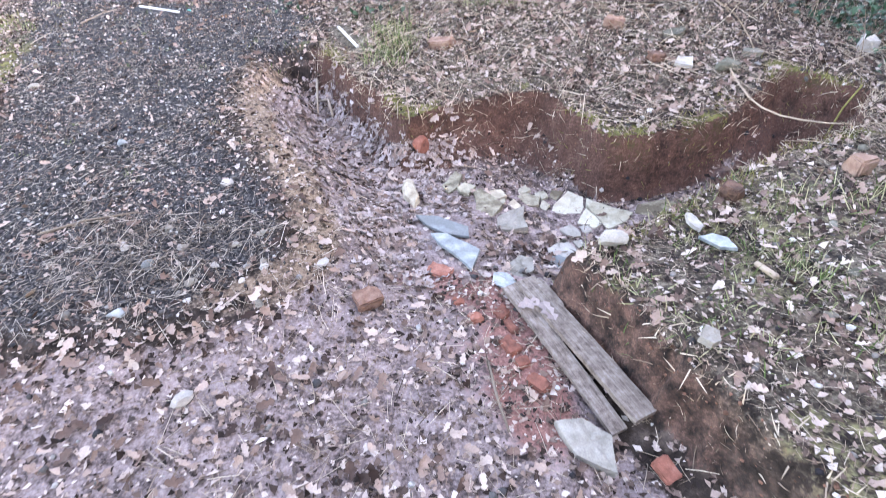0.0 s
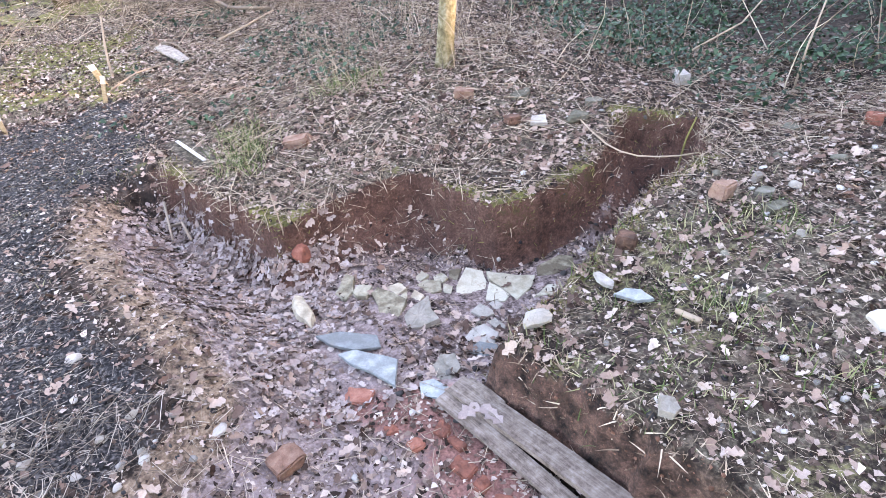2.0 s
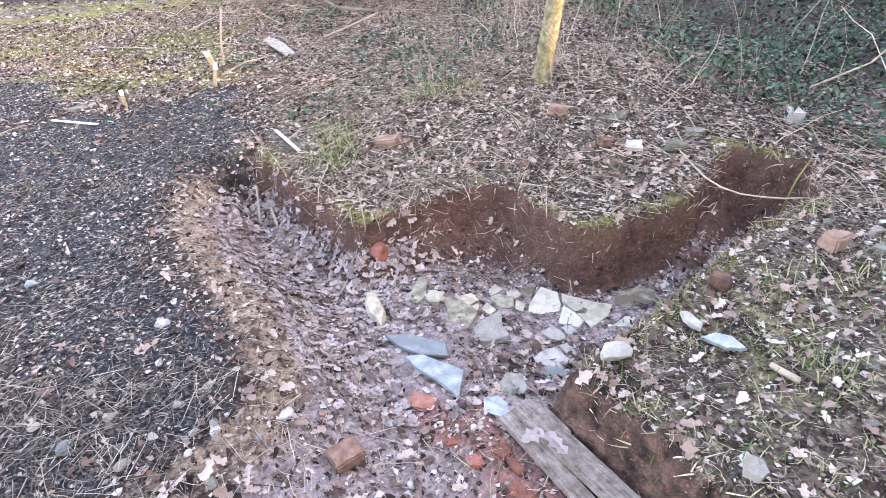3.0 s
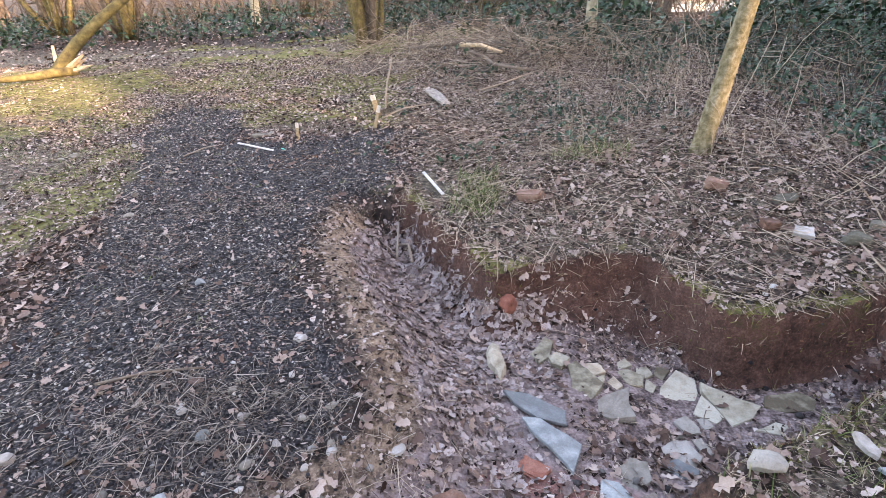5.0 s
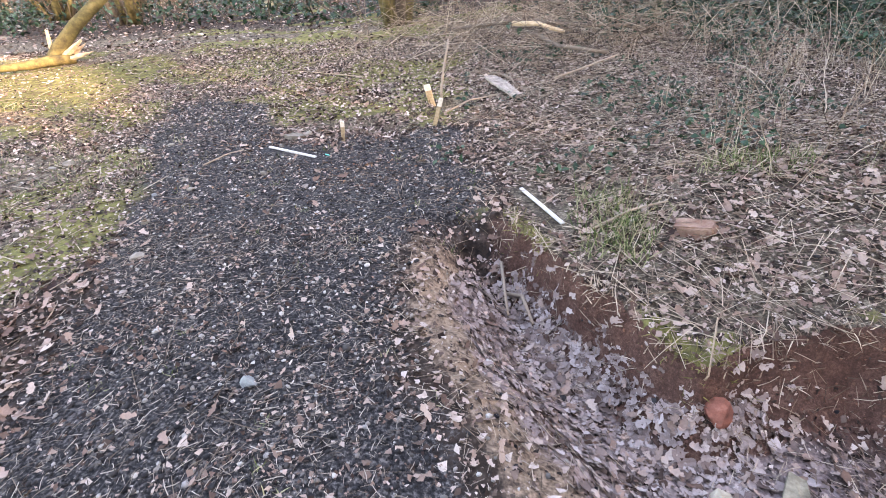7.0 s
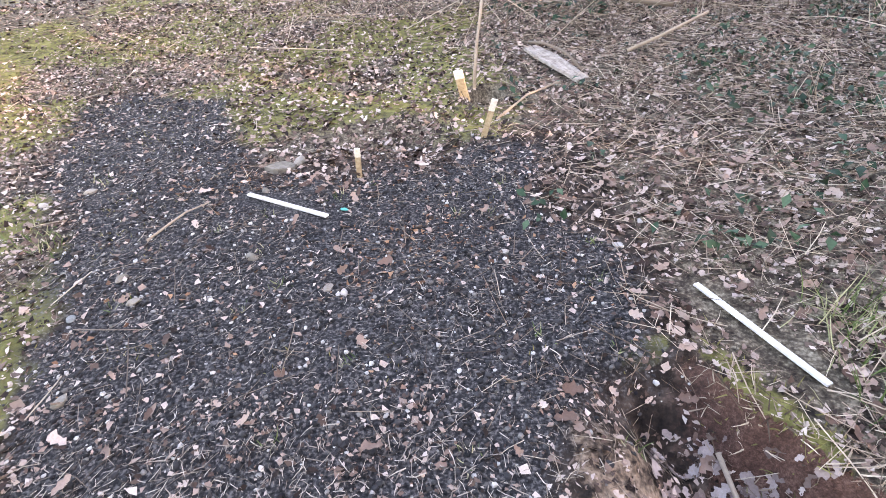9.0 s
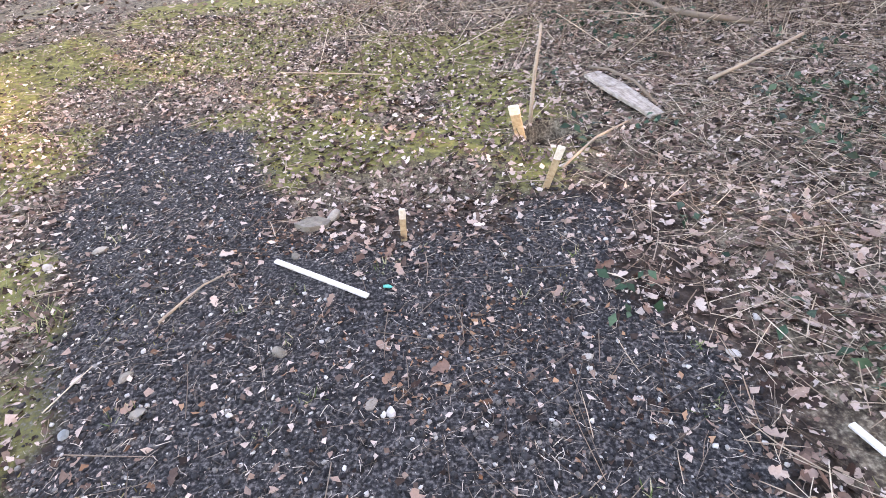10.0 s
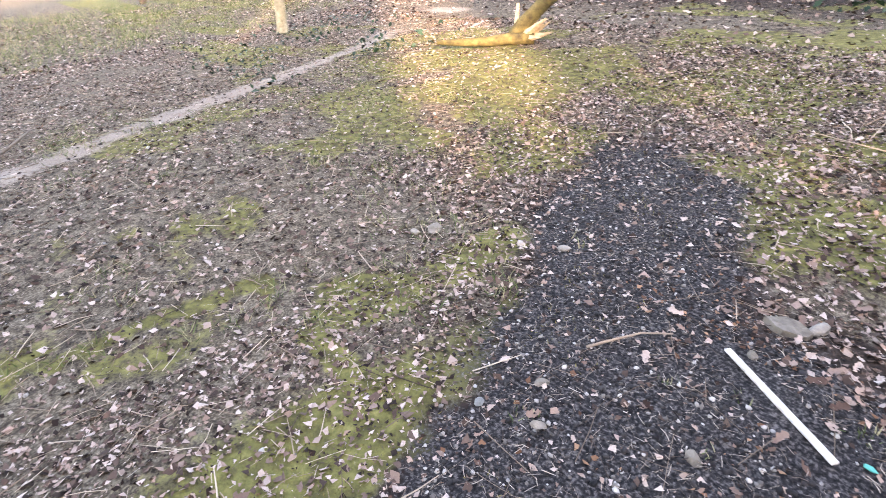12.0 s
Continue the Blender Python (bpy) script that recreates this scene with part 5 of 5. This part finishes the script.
for lx, ly, yaw, size in ((1.14, 1.24, 20, 0.10), (1.22, 1.19, 110, 0.11), (1.31, 1.05, 250, 0.08), (1.38, 0.84, 60, 0.07)):
    board_leaf(lx, ly, yaw, size)


def scraps(n, x0, x1, y0, y1, lo, hi, name, label, density, mat=None):
    x, y = spots(n, x0, x1, y0, y1, density)
    k = len(x)
    s = lo + (hi - lo) * rng.random(k) ** 2
    turns = laid(x, y, rng.uniform(0, 6.28, k), 0.35)
    return swarm(name, SCRAPS, np.stack([x, y, height(x, y) + 0.003 + 0.006 * rng.random(k)], 1), turns, s, mat or M_SCRAP, label, "leaves")


scrap_mask = lambda x, y: (1 - 0.8 * in_char(x, y)) * (1 - 0.45 * np.clip(zones(x, y)["moss"], 0, 1)) * (1 - 0.85 * zones(x, y)["path"]) * (1 - 0.3 * zones(x, y)["clay"]) * sstep(1.6, 0.8, steepness(x, y))
scraps(115000, -3.6, 5.2, -0.6, 5.2, 0.010, 0.04, "leaf_scraps", "crumbled brown leaf scraps on soil", scrap_mask)
scraps(70000, -5.0, 4.5, 5.2, 10.0, 0.014, 0.055, "leaf_scraps", "crumbled brown leaf scraps over moss", scrap_mask)
scraps(16000, -2.6, 0.4, 0.9, 3.8, 0.008, 0.03, "leaf_scraps", "brown leaf crumbs among the cinders", lambda x, y: in_char(x, y) * (0.2 + 0.8 * sstep(0.42, 0.6, fbm(x, y, 0.4, 95))), M_LEAF)
scraps(30000, -4.0, 7.0, -4.5, -0.5, 0.014, 0.05, "leaf_scraps", "crumbled brown leaf scraps on trampled soil", scrap_mask)
scraps(44000, -24, 12, 9.5, 26.0, 0.04, 0.12, "leaf_scraps", "brown dead leaves under the far wood", scrap_mask)
scraps(16000, -24, -13, -3, 12.0, 0.04, 0.10, "leaf_scraps", "brown dead leaves beyond the footpath", scrap_mask)
scraps(6000, -2.6, -0.3, 3.8, 5.8, 0.010, 0.036, "rusty_leaves", "rust-orange leaf scraps on the cinders", lambda x, y: 0.8 * bump(x, y, -1.1, 4.62, 0.3, 0.22) + 0.5 * bump(x, y, -1.3, 4.35, 0.12, 0.1) + 0.5 * bump(x, y, -2.2, 5.3, 0.4, 0.25) + 0.03, M_RUST)
scraps(105000, -14, -2.4, -1.5, 10.5, 0.014, 0.055, "leaf_scraps", "crumbled brown leaf scraps over the clearing", scrap_mask)


def strew(n, x0, x1, y0, y1, density, lo, hi, thick, tilt, lift, mat, name, label, category):
    x, y = spots(n, x0, x1, y0, y1, density)
    k = len(x)
    length = lo + (hi - lo) * rng.random(k) ** 2
    turns = laid(x, y, rng.uniform(0, 6.28, k), tilt)
    sc = np.stack([length, np.full(k, 1.0) * length ** 0.5 * 0.3, np.full(k, 1.0) * length ** 0.5 * 0.3], 1)
    sc[:, 1:] *= (thick * rng.uniform(0.6, 1.4, k))[:, None]
    pos = np.stack([x, y, height(x, y) + 0.006 + lift * rng.random(k)], 1)
    return swarm(name, STEMS, pos, turns, sc, mat, label, category)


def mound_only(x, y):
    inside, soft = masks(x, y)
    return np.clip((0.25 + 0.75 * sstep(-0.7, 0.3, x)) * (1 - 0.35 * sstep(1.5, 2.3, x) * sstep(2.4, 2.8, y)) * (1 - inside) * (1 - 0.75 * in_char(x, y)) * sstep(2.3, 2.0, steepness(x, y)), 0, 1)


strew(31000, -1.0, 5.0, 2.0, 9.5, mound_only, 0.03, 0.26, 0.66, 0.18, 0.06, M_STRAW, "dead_stems", "dry broken stems and twigs over the mound", "twigs")
strew(26000, 1.2, 5.0, -0.6, 2.4, mound_only, 0.012, 0.065, 0.6, 0.16, 0.022, M_STRAW, "dead_stems", "short dry stems on the trampled turf", "twigs")
strew(36000, -4.2, 0.4, 0.9, 7.5, lambda x, y: 0.15 + 0.85 * in_char(x, y), 0.008, 0.05, 0.95, 0.1, 0.012, M_CHIP, "straw_bits", "short straw and root bits on cinders", "straw")
strew(12000, -2.4, 0.4, 0.9, 3.6, lambda x, y: in_char(x, y) * (0.3 + 0.7 * sstep(0.4, 0.6, fbm(x, y, 0.5, 94))), 0.012, 0.06, 1.0, 0.12, 0.012, M_CHIP, "straw_bits", "pale straw and bark bits over near cinders", "straw")
strew(600, -2.6, 0.4, 0.9, 6.5, in_char, 0.12, 0.32, 0.55, 0.06, 0.01, M_ROOT, "roots", "thin dark roots lying on cinders", "roots")
strew(1500, -0.9, 0.35, 1.0, 1.7, lambda x, y: in_char(x, y) * 0.9, 0.03, 0.15, 0.6, 0.25, 0.035, M_CHIP, "roots", "pale broken roots tangled at the cinder edge", "roots")
strew(2200, -0.9, 0.6, 1.2, 3.9, lambda x, y: sstep(0.32, 0.12, np.abs(poly_distance(x, y, WEST) - 0.05)) * 0.9, 0.02, 0.12, 0.6, 0.12, 0.012, M_STRAW, "straw_bits", "thin straw on the brown trench shoulder", "straw")
strew(500, -0.7, 0.4, 1.0, 1.75, lambda x, y: in_char(x, y) * 0.9, 0.04, 0.16, 0.6, 0.3, 0.04, M_ROOT, "roots", "tangle of dark roots at the cinder edge", "roots")
strew(7000, -0.2, 1.8, -0.4, 3.6, lambda x, y: masks(x, y)[0] * masks(x, y)[1] * 0.6, 0.03, 0.14, 0.7, 0.08, 0.01, M_STRAW, "straw_bits", "short straw on the trench floor", "straw")
strew(13000, -11, -2.0, -0.6, 10, lambda x, y: (1 - in_char(x, y)) * 0.7, 0.04, 0.22, 0.9, 0.1, 0.015, M_STRAW, "dead_stems", "dry stems over the mossy clearing", "twigs")
strew(700, 0.0, 3.6, 0.3, 4.0, lambda x, y: sstep(0.5, 1.0, steepness(x, y)) * masks(x, y)[0] ** 0.2, 0.02, 0.12, 0.5, 0.3, 0.01, M_ROOT, "wall_roots", "fine roots poking from the trench walls", "roots")
strew(14000, -2.5, 6.0, 7.2, 12.5, lambda x, y: 0.12 + 0.88 * bump(x, y, 0.8, 9.6, 1.9, 1.1), 0.12, 0.8, 0.7, 0.4, 0.42, M_STRAW, "brush", "heap of dead brush and bramble canes", "brush")


def pebbles(n, x0, x1, y0, y1, density, lo, hi, mat, name, label):
    x, y = spots(n, x0, x1, y0, y1, density)
    k = len(x)
    s = lo + (hi - lo) * rng.random(k) ** 3
    turns = laid(x, y, rng.uniform(0, 6.28, k), 0.2)
    sc = np.stack([s, s * rng.uniform(0.6, 1, k), s * rng.uniform(0.4, 0.8, k)], 1)
    return swarm(name, PEBBLES, np.stack([x, y, height(x, y) + 0.1 * s], 1), turns, sc, mat, label, "gravel")


pebbles(34000, -4.2, 0.4, 0.9, 7.5, lambda x, y: in_char(x, y), 0.005, 0.028, M_GRAVEL, "gravel", "mixed grey and white gravel on cinders")
pebbles(27000, -4.2, 0.4, 0.9, 7.5, lambda x, y: in_char(x, y), 0.008, 0.035, M_CINDER, "cinders", "black cinder and charcoal lumps")
pebbles(2600, -0.8, 3.8, -0.4, 3.4, lambda x, y: 0.3 + 0.4 * sstep(1.5, 2.0, x), 0.008, 0.05, M_GRAVEL, "gravel", "small stones on trench soil")
pebbles(1500, -9, -2.5, 0, 9, lambda x, y: 0.6 * (1 - in_char(x, y)), 0.01, 0.05, M_GRAVEL, "gravel", "scattered small stones in the clearing")
pebbles(26000, 0.0, 3.5, 0.2, 4.0, lambda x, y: sstep(0.5, 1.0, steepness(x, y)), 0.004, 0.020, simple("soil_crumb", [(0.2, (0.06, 0.03, 0.02)), (0.8, (0.22, 0.11, 0.075))], 0.02, 0.95, 0.004, 0.5, island=0.6), "soil_crumbs", "crumbs of red-brown earth on the trench walls")


def tufts(n_tufts, blades, x0, x1, y0, y1, density, lo, hi, mat, name, label, lean=0.35, spread=0.05):
    x, y = spots(n_tufts, x0, x1, y0, y1, density)
    x, y = np.repeat(x, blades), np.repeat(y, blades)
    k = len(x)
    x, y = x + rng.normal(0, spread, k), y + rng.normal(0, spread, k)
    s = rng.uniform(lo, hi, k)
    turns = turn_matrices(rng.uniform(0, 6.28, k), rng.normal(0, lean, k), rng.normal(0, lean, k))
    return swarm(name, BLADES, np.stack([x, y, height(x, y) - 0.005], 1), turns, np.stack([s, s * 0 + 0.13, s], 1), mat, label, "grass")


def turf(x, y):
    inside, _ = masks(x, y)
    return (1 - inside) * sstep(1.25, 1.5, x) * (0.05 + 0.95 * sstep(0.50, 0.64, fbm(x, y, 0.22, 70))) * sstep(3.4, 2.0, x) * sstep(0.4, 0.9, y)


tufts(1100, 8, 1.2, 3.4, -0.3, 2.3, turf, 0.02, 0.075, M_GRASS, "grass", "thin green grass on the trench spoil", 0.5)
tufts(1500, 11, 0.1, 1.9, 3.3, 5.6, lambda x, y: 0.9 * (bump(x, y, 0.5, 3.55, 0.16, 0.2) + bump(x, y, 1.35, 4.2, 0.2, 0.15) + bump(x, y, 0.45, 3.95, 0.1, 0.1)), 0.06, 0.16, M_GRASS, "grass", "green grass tufts on the mound", 0.5)
tufts(60, 10, -2.4, -0.2, 1.6, 5.2, lambda x, y: 0.5 + 0 * x, 0.015, 0.05, M_GRASS, "weeds", "tiny green seedlings on the cinders", 0.6, 0.02)
tufts(1100, 12, -9, -2.9, 2, 9, lambda x, y: sstep(0.55, 0.68, fbm(x, y, 0.7, 75)), 0.03, 0.09, M_GRASS, "grass", "short green plants in the clearing", 0.6)
tufts(420, 10, 1.4, 3.2, 1.0, 2.2, lambda x, y: (1 - masks(x, y)[0]) * np.clip(bump(x, y, 1.72, 1.72, 0.16, 0.2) + 0.8 * bump(x, y, 2.6, 1.55, 0.2, 0.16) + 0.6 * bump(x, y, 2.15, 1.0, 0.2, 0.2) + 0.6 * bump(x, y, 2.05, 1.85, 0.15, 0.12), 0, 1), 0.04, 0.11, M_GRASS, "grass", "bright green grass clumps along the trench lip", 0.5)
rim = lambda x, y: np.exp(-((poly_distance(x, y, TRENCH) + 0.025) / 0.05) ** 2) * sstep(-0.3, 0.0, x) * sstep(0.2, 0.6, y)
tufts(7000, 7, -0.2, 3.5, 0.2, 4.0, rim, 0.025, 0.08, M_STRAW, "turf_edge", "dry grass fringe along the trench edge", 0.9, 0.02)
tufts(6500, 7, -0.2, 3.5, 1.2, 4.2, lambda x, y: np.exp(-((poly_distance(x, y, TRENCH) + 0.05) / 0.08) ** 2) * sstep(-0.35, -0.1, x) * sstep(0.44, 0.56, fbm(x, y, 0.35, 47)), 0.015, 0.05, M_MOSS, "moss", "yellow-green moss on the trench edge", 0.8, 0.02)
tufts(7000, 7, -6, 0, 2.5, 10.5, lambda x, y: zones(x, y)["moss"] ** 2 * 0.7, 0.01, 0.03, M_MOSS, "moss", "yellow-green moss over the clearing soil", 0.7, 0.035)
tufts(800, 5, 1.0, 5.5, 3.6, 8.5, lambda x, y: 0.5 * sstep(0.45, 0.6, fbm(x, y, 0.9, 78)), 0.15, 0.5, M_STRAW, "dry_grass", "tall dry grass stems round the tree", 0.3, 0.08)


tufts(1800, 8, -26, -12.5, 3, 13, lambda x, y: 0.9 * sstep(-13.5, -16, x + 0.25 * (y - 8)), 0.1, 0.35, M_GRASS, "grass", "long green grass on the far bank", 0.5, 0.15)


# ---- brambles ----
def brambles(n, x0, x1, y0, y1, density, top, size, name, label):
    x, y = spots(n, x0, x1, y0, y1, density)
    k = len(x)
    s = rng.uniform(0.6, 1.2, k) * size
    view = sstep(1.1, 0.5, np.abs(x - 0.6 - 0.307 * y)) * sstep(9, 11, y)
    z = height(x, y) + 0.03 + rng.random(k) * top * (0.4 + 0.6 * fbm(x, y, 0.8, 80)) * (1 - 0.8 * view)
    turns = turn_matrices(rng.uniform(0, 6.28, k), rng.normal(0.2, 0.5, k), rng.normal(0, 0.5, k))
    return swarm(name, BRAMBLE, np.stack([x, y, z], 1), turns, s, M_IVY, label, "brambles")


thick_east = lambda x, y: sstep(3.1, 3.9, x + 0.12 * (y - 3) - 0.6 * sstep(4.5, 6.5, y)) * sstep(2.4, 3.2, y + 0.35 * (x - 3.5)) * (0.12 + 0.88 * sstep(0.42, 0.56, fbm(x, y, 0.7, 83)))
brambles(24000, 2.6, 8.5, 2.3, 9, thick_east, 0.36, 0.06, "brambles", "dark green bramble and ivy leaves")
brambles(4200, -0.6, 2.6, 4.3, 9.0, lambda x, y: sstep(0.52, 0.66, fbm(x, y, 0.5, 86)) * 0.9, 0.10, 0.06, "brambles", "sparse dark bramble leaves over litter")
brambles(9000, 0.8, 6.5, 6.8, 10.5, lambda x, y: sstep(0.45, 0.6, fbm(x, y, 0.9, 87)) * sstep(0.6, 2.2, x + 0.5 * (y - 8)), 0.45, 0.07, "brambles", "dark bramble leaves over dead canes")
brambles(30000, -1.5, 16, 9.0, 20, lambda x, y: sstep(-1, 2.0, x - 0.1 * (y - 9)) * sstep(0.35, 0.55, fbm(x, y, 1.6, 88)), 1.3, 0.14, "brambles", "dark evergreen bramble thicket under the wood")
brambles(11000, -18, 1, 13, 24, lambda x, y: sstep(0.45, 0.6, fbm(x, y, 1.8, 90)), 0.7, 0.16, "brambles", "low ivy and bramble under the far wood")
brambles(900, -12.5, -8, 5.5, 9.5, lambda x, y: 0.8 * sstep(0.45, 0.6, fbm(x, y, 1.0, 92)), 0.25, 0.10, "brambles", "low green ivy beyond the footpath")


def canes(n, x0, x1, y0, y1, density, lo, hi, r, mat, name, label):
    """Upright and arching canes, one mesh."""
    x, y = spots(n, x0, x1, y0, y1, density)
    pieces = []
    for k, (a, b) in enumerate(zip(x, y)):
        ang, length = rng.uniform(0, 6.28), rng.uniform(lo, hi)
        lean = rng.uniform(0.15, 1.2)
        path = wander((a, b, ground_z(a, b) - 0.02), (math.cos(ang) * lean, math.sin(ang) * lean, 1), length, 5, 0.16, 7000 + k, -0.07)
        q = r * rng.uniform(0.6, 1.4)
        pieces.append(tube(path, np.linspace(q, q * 0.4, 6), 4, False))
    v, f = joined(pieces)
    return tagged(new(name, mesh_from(name, v, f, mat)), label, "canes", kind="stuff")


canes(330, 2.2, 8.5, 2.8, 9, lambda x, y: 0.25 + 0.75 * thick_east(x, y), 0.4, 1.3, 0.004, M_STRAW, "bramble_canes", "dry arching bramble canes")
canes(420, -2.5, 7, 7.5, 13, lambda x, y: 0.8 + 0 * x, 0.4, 1.4, 0.005, M_ROOT, "bramble_canes", "dry arching canes over the brush")
canes(420, -2.4, 5.0, 7.4, 10.6, lambda x, y: np.maximum(bump(x, y, -0.9, 10.2, 0.9, 0.5), bump(x, y, 2.4, 8.7, 1.4, 0.8)), 0.25, 0.8, 0.006, M_STRAW, "bramble_canes", "pale dry canes tangled over the brush")
canes(90, 0.9, 4.5, 4.6, 7.6, lambda x, y: 0.6 * sstep(1.0, 1.8, x), 0.25, 0.8, 0.004, M_STRAW, "bramble_canes", "broken pale stems standing in the leaf litter")
canes(80, 1.3, 3.2, 3.8, 5.2, lambda x, y: 0.9 + 0 * x, 0.2, 0.6, 0.003, M_STRAW, "bramble_canes", "thin dry stems round the leaning tree")
canes(1300, -20, 16, 12.5, 28, lambda x, y: 0.9 * sstep(10, 13.5, y + 0.25 * np.minimum(x, 0)), 1.5, 4.5, 0.014, M_BARK, "saplings", "bare saplings and shrubs in the far wood")
